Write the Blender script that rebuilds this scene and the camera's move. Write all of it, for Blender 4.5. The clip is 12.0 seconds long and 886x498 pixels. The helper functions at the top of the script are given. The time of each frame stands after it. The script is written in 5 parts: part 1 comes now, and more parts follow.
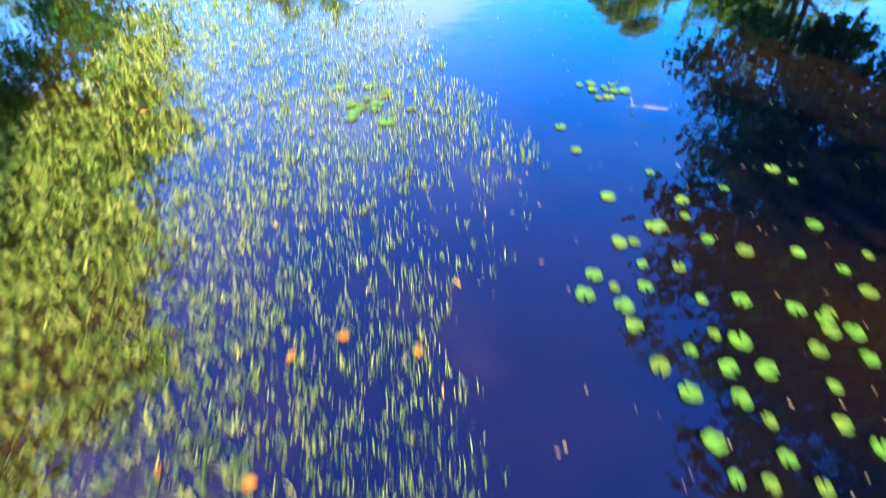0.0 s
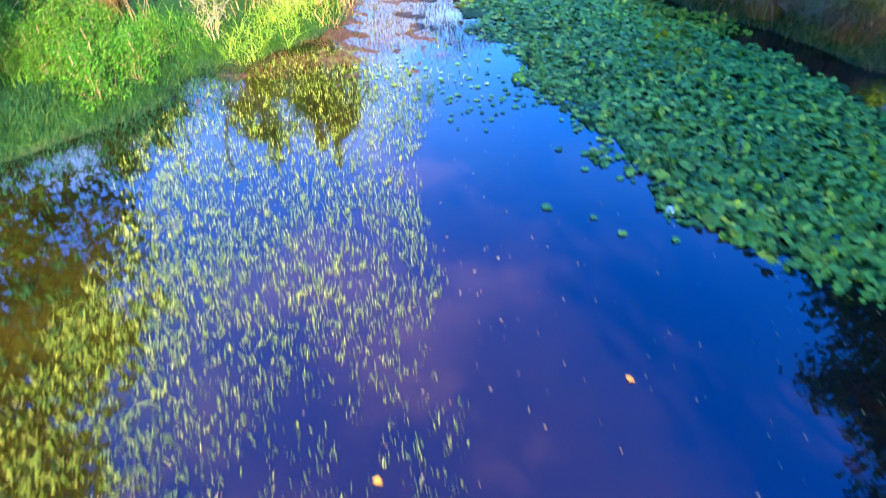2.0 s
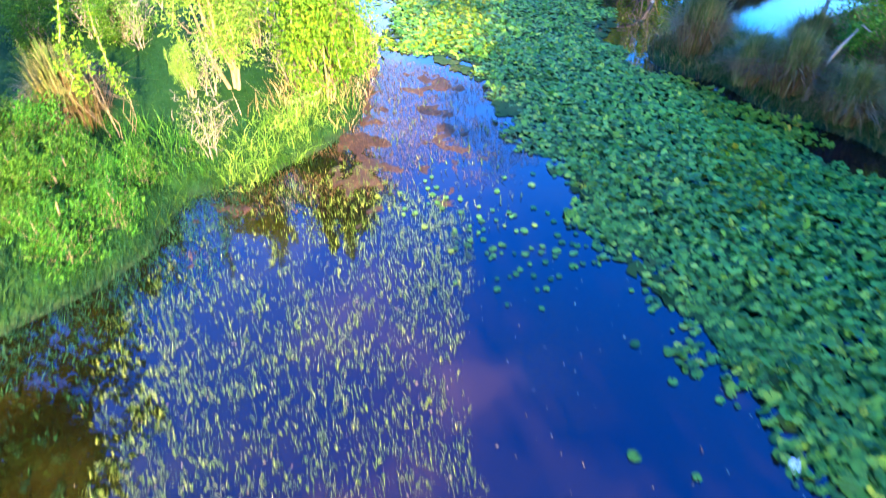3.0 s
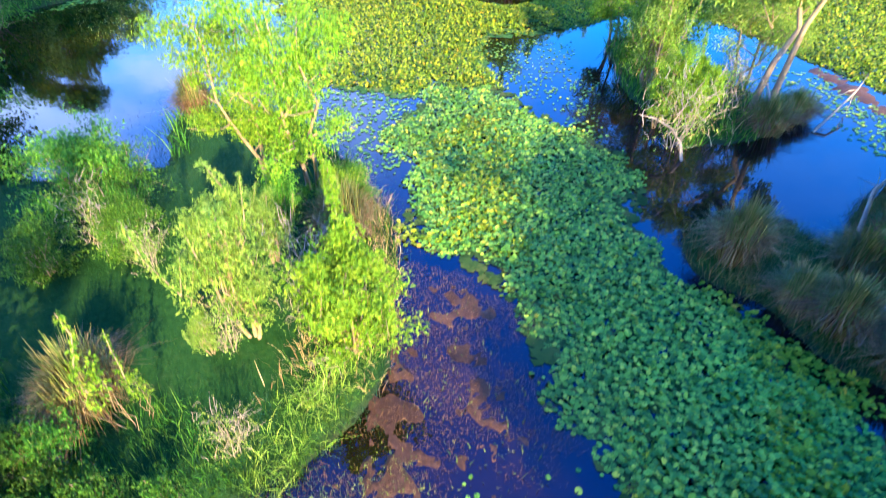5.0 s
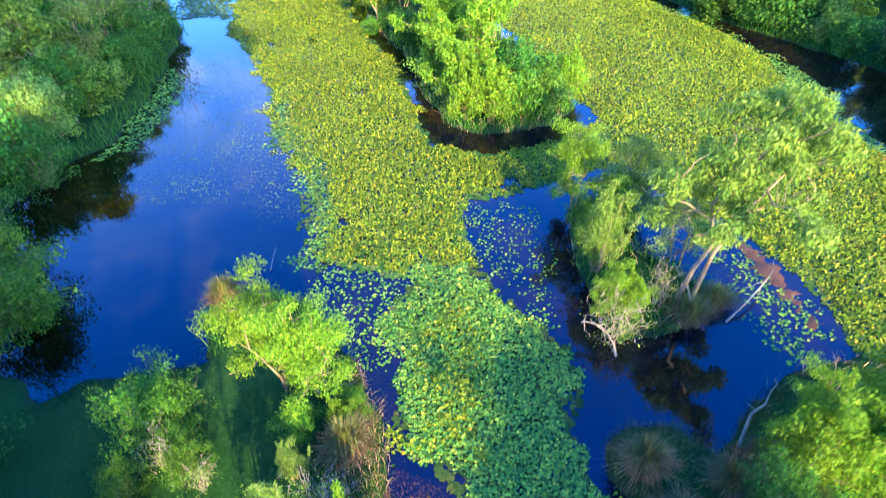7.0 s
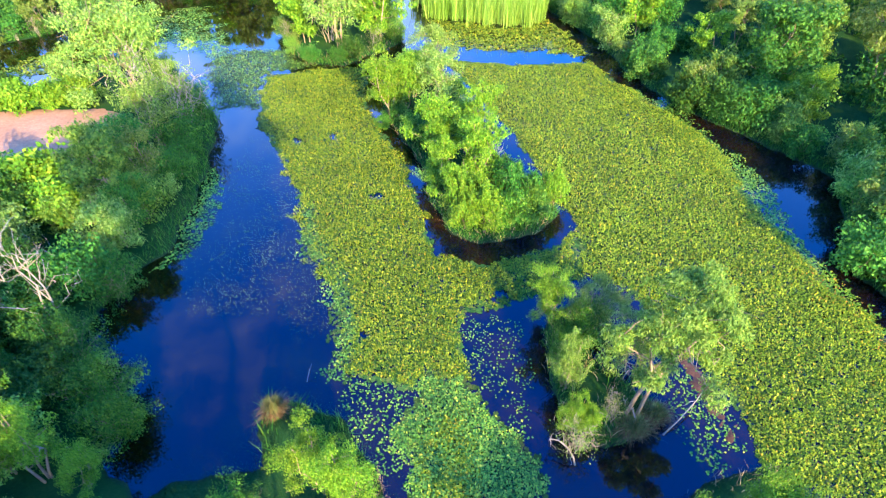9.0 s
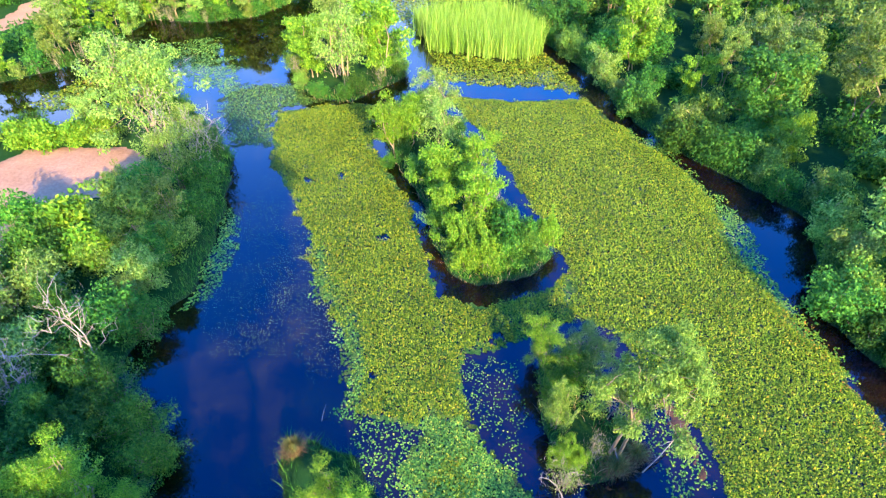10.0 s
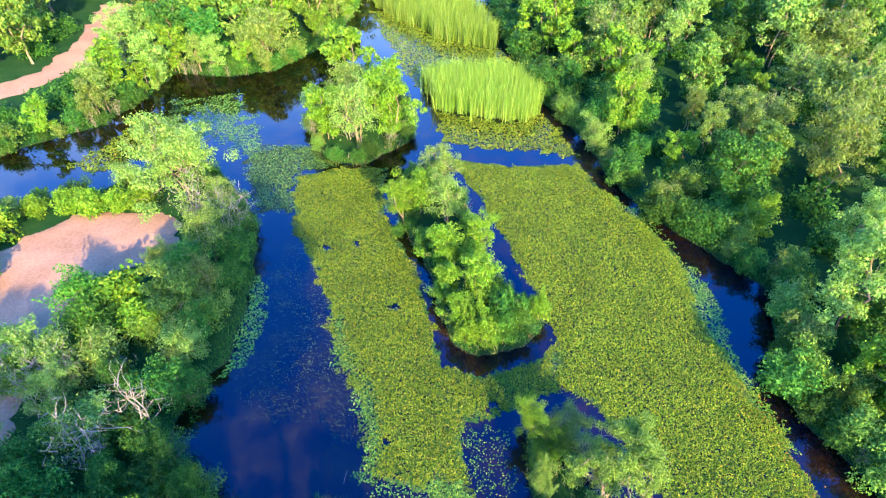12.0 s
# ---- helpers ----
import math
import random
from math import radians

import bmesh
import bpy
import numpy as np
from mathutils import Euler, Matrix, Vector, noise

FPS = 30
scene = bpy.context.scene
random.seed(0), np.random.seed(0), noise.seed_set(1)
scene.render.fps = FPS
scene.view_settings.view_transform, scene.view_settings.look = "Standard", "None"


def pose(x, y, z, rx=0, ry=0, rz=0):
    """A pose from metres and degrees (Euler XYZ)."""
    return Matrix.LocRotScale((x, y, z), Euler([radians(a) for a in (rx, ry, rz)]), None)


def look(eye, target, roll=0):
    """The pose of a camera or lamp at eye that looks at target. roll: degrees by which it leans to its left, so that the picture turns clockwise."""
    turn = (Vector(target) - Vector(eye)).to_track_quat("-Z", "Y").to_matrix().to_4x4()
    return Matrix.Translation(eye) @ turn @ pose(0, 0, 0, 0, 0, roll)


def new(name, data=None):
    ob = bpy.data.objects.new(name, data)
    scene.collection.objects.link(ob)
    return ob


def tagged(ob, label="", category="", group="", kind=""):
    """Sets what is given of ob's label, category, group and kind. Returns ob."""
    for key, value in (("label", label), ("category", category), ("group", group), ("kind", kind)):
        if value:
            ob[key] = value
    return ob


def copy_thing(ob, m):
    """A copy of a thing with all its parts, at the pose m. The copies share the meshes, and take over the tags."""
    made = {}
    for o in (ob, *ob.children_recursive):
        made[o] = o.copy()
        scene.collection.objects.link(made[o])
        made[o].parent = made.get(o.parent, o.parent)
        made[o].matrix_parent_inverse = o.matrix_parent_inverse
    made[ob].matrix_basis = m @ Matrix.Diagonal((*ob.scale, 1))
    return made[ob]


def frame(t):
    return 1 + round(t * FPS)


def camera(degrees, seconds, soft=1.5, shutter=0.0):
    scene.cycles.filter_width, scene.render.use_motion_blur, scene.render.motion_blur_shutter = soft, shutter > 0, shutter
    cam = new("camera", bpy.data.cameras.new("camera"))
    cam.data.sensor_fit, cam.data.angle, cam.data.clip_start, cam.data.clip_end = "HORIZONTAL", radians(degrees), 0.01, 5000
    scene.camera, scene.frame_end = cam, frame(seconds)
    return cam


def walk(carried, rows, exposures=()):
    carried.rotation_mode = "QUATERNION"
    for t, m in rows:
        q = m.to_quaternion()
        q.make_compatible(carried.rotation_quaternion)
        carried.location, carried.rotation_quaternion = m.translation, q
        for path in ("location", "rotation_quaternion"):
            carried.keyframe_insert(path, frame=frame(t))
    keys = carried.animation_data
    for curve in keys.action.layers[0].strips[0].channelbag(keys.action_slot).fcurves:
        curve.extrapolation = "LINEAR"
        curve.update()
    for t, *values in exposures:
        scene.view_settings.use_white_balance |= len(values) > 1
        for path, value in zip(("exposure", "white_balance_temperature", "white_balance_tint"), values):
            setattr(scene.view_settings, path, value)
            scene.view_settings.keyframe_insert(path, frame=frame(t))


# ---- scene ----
cam = camera(76.93, 12.0, soft=1.15, shutter=0.55)

# seconds, x, y, z, pitch, roll, yaw
PATH = [
    (0, 0.000, 0.000, 1.701, -40.74, 0.28, -1.39),
    (0.5, -0.036, 1.093, 1.937, -40.63, 0.25, -1.15),
    (1, -0.101, 2.143, 2.182, -40.58, 0.31, -1.04),
    (1.5, -0.203, 3.176, 2.442, -40.56, 0.40, -0.93),
    (2, -0.357, 4.216, 2.739, -40.74, 0.35, -0.97),
    (2.5, -0.532, 5.168, 3.051, -40.82, 0.17, -0.99),
    (3, -0.693, 6.077, 3.349, -40.84, 0.02, -0.93),
    (3.2, -0.758, 6.439, 3.465, -40.86, 0.00, -0.92),
    (4.8, -1.085, 8.327, 5.040, -41.06, 0.11, -1.09),
    (5, -1.060, 8.415, 5.437, -41.16, 0.13, -1.13),
    (5.5, -0.898, 8.627, 6.467, -41.31, 0.21, -1.22),
    (6, -0.775, 8.848, 7.563, -41.40, 0.21, -1.17),
    (6.5, -0.720, 9.048, 8.848, -41.41, 0.20, -1.11),
    (7, -0.613, 9.170, 10.158, -41.36, 0.16, -1.01),
    (7.2, -0.554, 9.200, 10.690, -41.37, 0.14, -0.95),
    (8.8, -0.444, 9.035, 15.150, -41.76, 0.24, -0.32),
    (9, -0.473, 8.978, 15.710, -41.79, 0.24, -0.26),
    (9.5, -0.523, 8.890, 17.091, -41.82, 0.19, -0.21),
    (10, -0.550, 8.815, 18.450, -41.83, 0.07, -0.25),
    (10.5, -0.595, 8.775, 19.800, -41.83, -0.07, -0.24),
    (11, -0.655, 8.750, 21.205, -41.85, -0.19, -0.29),
    (11.5, -0.690, 8.705, 22.620, -41.89, -0.29, -0.19),
    (12, -0.696, 8.640, 24.000, -41.92, -0.36, 0.00),
]
walk(
    cam,
    [(t, pose(x, y, z, 90 + p, 0, w) @ pose(0, 0, 0, 0, 0, -r)) for t, x, y, z, p, r, w in PATH],
    exposures=[(0, 2.3), (1.5, 2.55), (3, 2.8), (5, 2.35), (7, 2.25), (9, 2.1), (12, 2.0)],
)

# ---- light: a low warm sun behind the start of the flight, clear blue sky ----
SUN_EL, SUN_AZ = 24.0, 160.0  # degrees; azimuth clockwise from +y
world = bpy.data.worlds.new("clear_sky")
scene.world = world
world.use_nodes = True
wn, wl = world.node_tree.nodes, world.node_tree.links
wn.clear()
sky = wn.new("ShaderNodeTexSky")
sky.sky_type = "NISHITA"
sky.sun_disc = False
sky.sun_elevation, sky.sun_rotation = radians(SUN_EL), radians(SUN_AZ)
sky.air_density, sky.dust_density, sky.ozone_density = 1.25, 0.8, 2.0
vivid = wn.new("ShaderNodeHueSaturation")
vivid.inputs["Hue"].default_value = 0.528
vivid.inputs["Saturation"].default_value = 1.8
vivid.inputs["Value"].default_value = 2.35
back = wn.new("ShaderNodeBackground")
back.inputs["Strength"].default_value = 0.15
wout = wn.new("ShaderNodeOutputWorld")
wl.new(sky.outputs["Color"], vivid.inputs["Color"])
# broken white cloud and haze low in the sky, all round
wco, wsep = wn.new("ShaderNodeTexCoord"), wn.new("ShaderNodeSeparateXYZ")
wl.new(wco.outputs["Generated"], wsep.inputs["Vector"])
wmap = wn.new("ShaderNodeMapping")
wmap.inputs["Scale"].default_value = (1.0, 1.0, 1.8)
wl.new(wco.outputs["Generated"], wmap.inputs["Vector"])
puff = wn.new("ShaderNodeTexNoise")
puff.inputs["Scale"].default_value, puff.inputs["Detail"].default_value, puff.inputs["Roughness"].default_value = 3.2, 7.0, 0.6
wl.new(wmap.outputs["Vector"], puff.inputs["Vector"])
cover = wn.new("ShaderNodeMapRange")
cover.interpolation_type = "SMOOTHSTEP"
for key, val in (("From Min", 0.46), ("From Max", 0.62), ("To Min", 0.28), ("To Max", 1.0)):
    cover.inputs[key].default_value = val
wl.new(puff.outputs["Fac"], cover.inputs["Value"])
low = wn.new("ShaderNodeMapRange")
low.interpolation_type = "SMOOTHSTEP"
low.inputs["From Min"].default_value, low.inputs["From Max"].default_value = 0.68, 0.32
wl.new(wsep.outputs["Z"], low.inputs["Value"])
veil = wn.new("ShaderNodeMath")
veil.operation = "MULTIPLY"
wl.new(cover.outputs["Result"], veil.inputs[0])
wl.new(low.outputs["Result"], veil.inputs[1])
westward = wn.new("ShaderNodeMapRange")
westward.interpolation_type = "SMOOTHSTEP"
for key, val in (("From Min", 0.3), ("From Max", -0.1), ("To Min", 0.12), ("To Max", 1.0)):
    westward.inputs[key].default_value = val
wl.new(wsep.outputs["X"], westward.inputs["Value"])
bank = wn.new("ShaderNodeMath")
bank.operation = "MULTIPLY"
wl.new(veil.outputs[0], bank.inputs[0])
wl.new(westward.outputs["Result"], bank.inputs[1])
cloudy = wn.new("ShaderNodeMix")
cloudy.data_type = "RGBA"
wl.new(bank.outputs[0], cloudy.inputs[0])
wl.new(vivid.outputs["Color"], cloudy.inputs[6])
cloudy.inputs[7].default_value = (4.0, 5.7, 9.8, 1)
wl.new(cloudy.outputs[2], back.inputs["Color"])
wl.new(back.outputs["Background"], wout.inputs["Surface"])

sun_data = bpy.data.lights.new("sun", "SUN")
sun_data.energy, sun_data.angle, sun_data.color = 4.9, radians(0.6), (1.0, 0.79, 0.43)
sun = new("sun", sun_data)
ce, se = math.cos(radians(SUN_EL)), math.sin(radians(SUN_EL))
sun_dir = Vector((math.sin(radians(SUN_AZ)) * ce, math.cos(radians(SUN_AZ)) * ce, se))
sun.matrix_world = look(sun_dir * 60, (0, 0, 0))


# ---- materials ----
def node_material(name):
    m = bpy.data.materials.new(name)
    m.use_nodes = True
    nt = m.node_tree
    nt.nodes.clear()
    out = nt.nodes.new("ShaderNodeOutputMaterial")
    return m, nt, out


def ramp(nt, stops):
    r = nt.nodes.new("ShaderNodeValToRGB")
    el = r.color_ramp.elements
    while len(el) < len(stops):
        el.new(0.5)
    for e, (p, c) in zip(el, stops):
        e.position, e.color = p, (*c, 1)
    return r


def noise_at(nt, scale, detail=4.0, rough=0.55, coords="Object"):
    tc = nt.nodes.new("ShaderNodeTexCoord")
    n = nt.nodes.new("ShaderNodeTexNoise")
    n.inputs["Scale"].default_value = scale
    n.inputs["Detail"].default_value = detail
    n.inputs["Roughness"].default_value = rough
    nt.links.new(tc.outputs[coords], n.inputs["Vector"])
    return n


def leaf_material(name, stops, trans=0.35, rough=0.5, glow=(1.25, 1.1, 0.6), vary=0.3, spec=0.07, patch=0.0):
    """Foliage: colour differs from leaf to leaf and a little from plant to plant; light shines through."""
    m, nt, out = node_material(name)
    N, K = nt.nodes, nt.links
    geo = N.new("ShaderNodeNewGeometry")
    stops = [(at, tuple(0.96 * c + 0.04 * sum(rgb) / 3 for c in rgb)) for at, rgb in stops]
    r = ramp(nt, stops)
    K.new(geo.outputs["Random Per Island"], r.inputs["Fac"])
    info = N.new("ShaderNodeObjectInfo")
    mr = N.new("ShaderNodeMapRange")
    mr.inputs["To Min"].default_value, mr.inputs["To Max"].default_value = 1 - vary, 1 + vary
    K.new(info.outputs["Random"], mr.inputs["Value"])
    hs = N.new("ShaderNodeHueSaturation")
    K.new(r.outputs["Color"], hs.inputs["Color"])
    if patch:
        broad_noise = noise_at(nt, 0.45, 4, 0.6)
        pm = N.new("ShaderNodeMapRange")
        for key, val in (("From Min", 0.3), ("From Max", 0.7), ("To Min", 1 - patch), ("To Max", 1 + patch)):
            pm.inputs[key].default_value = val
        K.new(broad_noise.outputs["Fac"], pm.inputs["Value"])
        both = N.new("ShaderNodeMath")
        both.operation = "MULTIPLY"
        K.new(mr.outputs["Result"], both.inputs[0])
        K.new(pm.outputs["Result"], both.inputs[1])
        K.new(both.outputs[0], hs.inputs["Value"])
    else:
        K.new(mr.outputs["Result"], hs.inputs["Value"])
    mh = N.new("ShaderNodeMapRange")
    mh.inputs["To Min"].default_value, mh.inputs["To Max"].default_value = 0.5 - 0.05 * vary, 0.5 + 0.05 * vary
    K.new(info.outputs["Random"], mh.inputs["Value"])
    K.new(mh.outputs["Result"], hs.inputs["Hue"])
    bs = N.new("ShaderNodeBsdfPrincipled")
    bs.inputs["Roughness"].default_value = rough
    bs.inputs["Specular IOR Level"].default_value = spec
    K.new(hs.outputs["Color"], bs.inputs["Base Color"])
    tr = N.new("ShaderNodeBsdfTranslucent")
    mul = N.new("ShaderNodeMix")
    mul.data_type, mul.blend_type = "RGBA", "MULTIPLY"
    mul.inputs[0].default_value = 1.0
    K.new(hs.outputs["Color"], mul.inputs[6])
    mul.inputs[7].default_value = (*glow, 1)
    K.new(mul.outputs[2], tr.inputs["Color"])
    mix = N.new("ShaderNodeMixShader")
    mix.inputs["Fac"].default_value = trans
    K.new(bs.outputs["BSDF"], mix.inputs[1])
    K.new(tr.outputs["BSDF"], mix.inputs[2])
    K.new(mix.outputs["Shader"], out.inputs["Surface"])
    return m


def rough_material(name, stops, scale, rough=0.85, bump=0.4, fine=None, fine_mix=0.5):
    """Earth, bark and wood: two sizes of mottling and a fine relief."""
    m, nt, out = node_material(name)
    N, K = nt.nodes, nt.links
    big = noise_at(nt, scale, 5)
    small = noise_at(nt, fine or scale * 9, 6, 0.65)
    mx = N.new("ShaderNodeMix")
    mx.inputs[0].default_value = fine_mix
    K.new(big.outputs["Fac"], mx.inputs[2])
    K.new(small.outputs["Fac"], mx.inputs[3])
    r = ramp(nt, stops)
    K.new(mx.outputs[0], r.inputs["Fac"])
    bs = N.new("ShaderNodeBsdfPrincipled")
    bs.inputs["Roughness"].default_value = rough
    bs.inputs["Specular IOR Level"].default_value = 0.2
    K.new(r.outputs["Color"], bs.inputs["Base Color"])
    bp = N.new("ShaderNodeBump")
    bp.inputs["Strength"].default_value, bp.inputs["Distance"].default_value = bump, 0.03
    K.new(small.outputs["Fac"], bp.inputs["Height"])
    K.new(bp.outputs["Normal"], bs.inputs["Normal"])
    K.new(bs.outputs["BSDF"], out.inputs["Surface"])
    return m


def water_material():
    m, nt, out = node_material("pond_water")
    N, K = nt.nodes, nt.links
    murk = noise_at(nt, 0.55, 5, 0.6)
    r = ramp(nt, [(0.4, (0.001, 0.002, 0.006)), (0.6, (0.008, 0.004, 0.003)), (0.85, (0.042, 0.019, 0.008))])
    tc, sp = N.new("ShaderNodeTexCoord"), N.new("ShaderNodeSeparateXYZ")
    K.new(tc.outputs["Object"], sp.inputs["Vector"])
    east, far = N.new("ShaderNodeMapRange"), N.new("ShaderNodeMapRange")
    for mr, axis_name, lo, hi in ((east, "X", 1.0, -0.8), (far, "Y", 13.5, 7.0)):
        mr.inputs["From Min"].default_value, mr.inputs["From Max"].default_value = lo, hi
        K.new(sp.outputs[axis_name], mr.inputs["Value"])
    silt = N.new("ShaderNodeMath")
    silt.operation = "MULTIPLY"
    K.new(east.outputs["Result"], silt.inputs[0])
    K.new(far.outputs["Result"], silt.inputs[1])
    both = N.new("ShaderNodeMath")
    both.operation = "MULTIPLY_ADD"
    K.new(silt.outputs[0], both.inputs[0])
    both.inputs[1].default_value = 0.17
    K.new(murk.outputs["Fac"], both.inputs[2])
    K.new(both.outputs[0], r.inputs["Fac"])
    olive = ramp(nt, [(0.4, (0.001, 0.001, 0.001)), (0.6, (0.007, 0.0055, 0.001)), (0.85, (0.034, 0.025, 0.003))])
    K.new(both.outputs[0], olive.inputs["Fac"])
    weedy = N.new("ShaderNodeMapRange")
    weedy.inputs["From Min"].default_value, weedy.inputs["From Max"].default_value = -1.2, -2.2
    K.new(sp.outputs["X"], weedy.inputs["Value"])
    bed = N.new("ShaderNodeMix")
    bed.data_type = "RGBA"
    K.new(weedy.outputs["Result"], bed.inputs[0])
    K.new(r.outputs["Color"], bed.inputs[6])
    K.new(olive.outputs["Color"], bed.inputs[7])
    bs = N.new("ShaderNodeBsdfPrincipled")
    bs.inputs["Roughness"].default_value = 0.02
    bs.inputs["IOR"].default_value = 1.6
    bs.inputs["Specular Tint"].default_value = (0.55, 0.7, 1.0, 1)
    K.new(bed.outputs[2], bs.inputs["Base Color"])
    rip = noise_at(nt, 5.0, 3)
    bp = N.new("ShaderNodeBump")
    bp.inputs["Strength"].default_value, bp.inputs["Distance"].default_value = 0.06, 0.02
    K.new(rip.outputs["Fac"], bp.inputs["Height"])
    K.new(bp.outputs["Normal"], bs.inputs["Normal"])
    K.new(bs.outputs["BSDF"], out.inputs["Surface"])
    return m


def shore_material():
    """Turf that gives way to wet mud at the waterline and to silt under water."""
    m, nt, out = node_material("marsh_ground")
    N, K = nt.nodes, nt.links
    big, small = noise_at(nt, 0.7, 5), noise_at(nt, 13, 6, 0.65)
    mx = N.new("ShaderNodeMix")
    mx.inputs[0].default_value = 0.5
    K.new(big.outputs["Fac"], mx.inputs[2])
    K.new(small.outputs["Fac"], mx.inputs[3])
    turf = ramp(nt, [(0.3, (0.006, 0.028, 0.006)), (0.5, (0.013, 0.05, 0.01)), (0.72, (0.036, 0.066, 0.015))])
    mud = ramp(nt, [(0.3, (0.008, 0.014, 0.007)), (0.5, (0.018, 0.034, 0.015)), (0.75, (0.05, 0.055, 0.026))])
    for r in (turf, mud):
        K.new(mx.outputs[0], r.inputs["Fac"])
    tc, sp = N.new("ShaderNodeTexCoord"), N.new("ShaderNodeSeparateXYZ")
    K.new(tc.outputs["Object"], sp.inputs["Vector"])
    ad = N.new("ShaderNodeMath")
    ad.operation = "MULTIPLY_ADD"
    K.new(small.outputs["Fac"], ad.inputs[0])
    ad.inputs[1].default_value = 0.12
    K.new(sp.outputs["Z"], ad.inputs[2])
    hgt = N.new("ShaderNodeMapRange")
    hgt.inputs["From Min"].default_value, hgt.inputs["From Max"].default_value = 0.06, 0.13
    K.new(ad.outputs[0], hgt.inputs["Value"])
    col = N.new("ShaderNodeMix")
    col.data_type = "RGBA"
    K.new(hgt.outputs["Result"], col.inputs[0])
    K.new(mud.outputs["Color"], col.inputs[6])
    K.new(turf.outputs["Color"], col.inputs[7])
    bs = N.new("ShaderNodeBsdfPrincipled")
    bs.inputs["Roughness"].default_value = 0.85
    bs.inputs["Specular IOR Level"].default_value = 0.05
    K.new(col.outputs[2], bs.inputs["Base Color"])
    bp = N.new("ShaderNodeBump")
    bp.inputs["Strength"].default_value, bp.inputs["Distance"].default_value = 0.6, 0.04
    K.new(small.outputs["Fac"], bp.inputs["Height"])
    K.new(bp.outputs["Normal"], bs.inputs["Normal"])
    K.new(bs.outputs["BSDF"], out.inputs["Surface"])
    return m


M_GROUND = shore_material()
M_WATER = water_material()
M_MUD = rough_material("pond_mud", [(0.3, (0.014, 0.006, 0.004)), (0.5, (0.055, 0.025, 0.013)), (0.72, (0.13, 0.062, 0.036))], 1.4, rough=0.6, fine=18)
M_DIRT = rough_material("dirt_track", [(0.3, (0.2, 0.1, 0.05)), (0.5, (0.34, 0.18, 0.1)), (0.72, (0.45, 0.27, 0.16))], 0.35, fine=6)
M_BARK = rough_material("pale_bark", [(0.3, (0.12, 0.085, 0.05)), (0.55, (0.26, 0.19, 0.12)), (0.75, (0.42, 0.33, 0.22))], 3.0, fine=40)
M_DEAD = rough_material("bleached_wood", [(0.3, (0.16, 0.12, 0.09)), (0.6, (0.3, 0.25, 0.2)), (0.8, (0.42, 0.37, 0.31))], 4.0, fine=40)

LIME = leaf_material("lime_leaves", [(0, (0.05, 0.15, 0.01)), (0.5, (0.12, 0.27, 0.014)), (1, (0.24, 0.36, 0.025))], vary=0.14)
BROAD = leaf_material("broad_green_leaves", [(0, (0.045, 0.13, 0.018)), (0.5, (0.11, 0.245, 0.03)), (1, (0.25, 0.37, 0.05))], vary=0.22)
BUSHLEAF = leaf_material("shrub_leaves", [(0, (0.022, 0.1, 0.011)), (0.5, (0.055, 0.19, 0.017)), (1, (0.15, 0.3, 0.028))], vary=0.22)
SAGE = leaf_material("sage_willow_leaves", [(0, (0.075, 0.155, 0.025)), (0.5, (0.15, 0.265, 0.04)), (1, (0.28, 0.37, 0.075))])
DEEP = leaf_material("deep_green_leaves", [(0, (0.016, 0.075, 0.012)), (0.5, (0.038, 0.135, 0.017)), (1, (0.1, 0.22, 0.026))])
STRAW = leaf_material("dry_stems", [(0, (0.16, 0.09, 0.045)), (0.5, (0.3, 0.19, 0.1)), (1, (0.42, 0.31, 0.17))], trans=0.15)
SEDGE = leaf_material("sedge_blades", [(0, (0.03, 0.07, 0.02)), (0.6, (0.075, 0.11, 0.035)), (1, (0.17, 0.16, 0.06))], trans=0.2)
RUSH = leaf_material("rush_stems", [(0, (0.045, 0.085, 0.018)), (0.5, (0.11, 0.13, 0.035)), (1, (0.23, 0.19, 0.08))], trans=0.15)
HERB = leaf_material("fresh_herbs", [(0, (0.013, 0.06, 0.008)), (0.5, (0.033, 0.12, 0.013)), (1, (0.09, 0.2, 0.02))], vary=0.3)
GRASS = leaf_material("fresh_grass", [(0, (0.02, 0.09, 0.011)), (0.6, (0.042, 0.15, 0.016)), (1, (0.12, 0.22, 0.03))])
TURFBLADE = leaf_material("short_turf", [(0, (0.008, 0.042, 0.012)), (0.7, (0.018, 0.07, 0.018)), (1, (0.05, 0.12, 0.024))])
DRYRUSH = leaf_material("dry_rushes", [(0, (0.07, 0.04, 0.016)), (0.6, (0.15, 0.09, 0.04)), (1, (0.24, 0.15, 0.07))], trans=0.15)
FLOODED = leaf_material("flooded_grass", [(0, (0.006, 0.034, 0.016)), (0.6, (0.012, 0.058, 0.026)), (1, (0.035, 0.095, 0.03))], rough=0.5)
REED = leaf_material("reed_leaves", [(0, (0.1, 0.2, 0.02)), (0.6, (0.2, 0.32, 0.035)), (1, (0.34, 0.4, 0.08))])
PAD = leaf_material("lily_pads", [(0, (0.04, 0.1, 0.004)), (0.5, (0.135, 0.22, 0.007)), (0.94, (0.28, 0.315, 0.01)), (1, (0.4, 0.25, 0.015))], trans=0.22, rough=0.5, spec=0.12, vary=0.05, patch=0.2)
PAD_MIXED = leaf_material("young_lily_pads", [(0, (0.06, 0.17, 0.025)), (0.5, (0.12, 0.24, 0.03)), (0.85, (0.22, 0.32, 0.03)), (1, (0.34, 0.35, 0.03))], trans=0.2, rough=0.45)
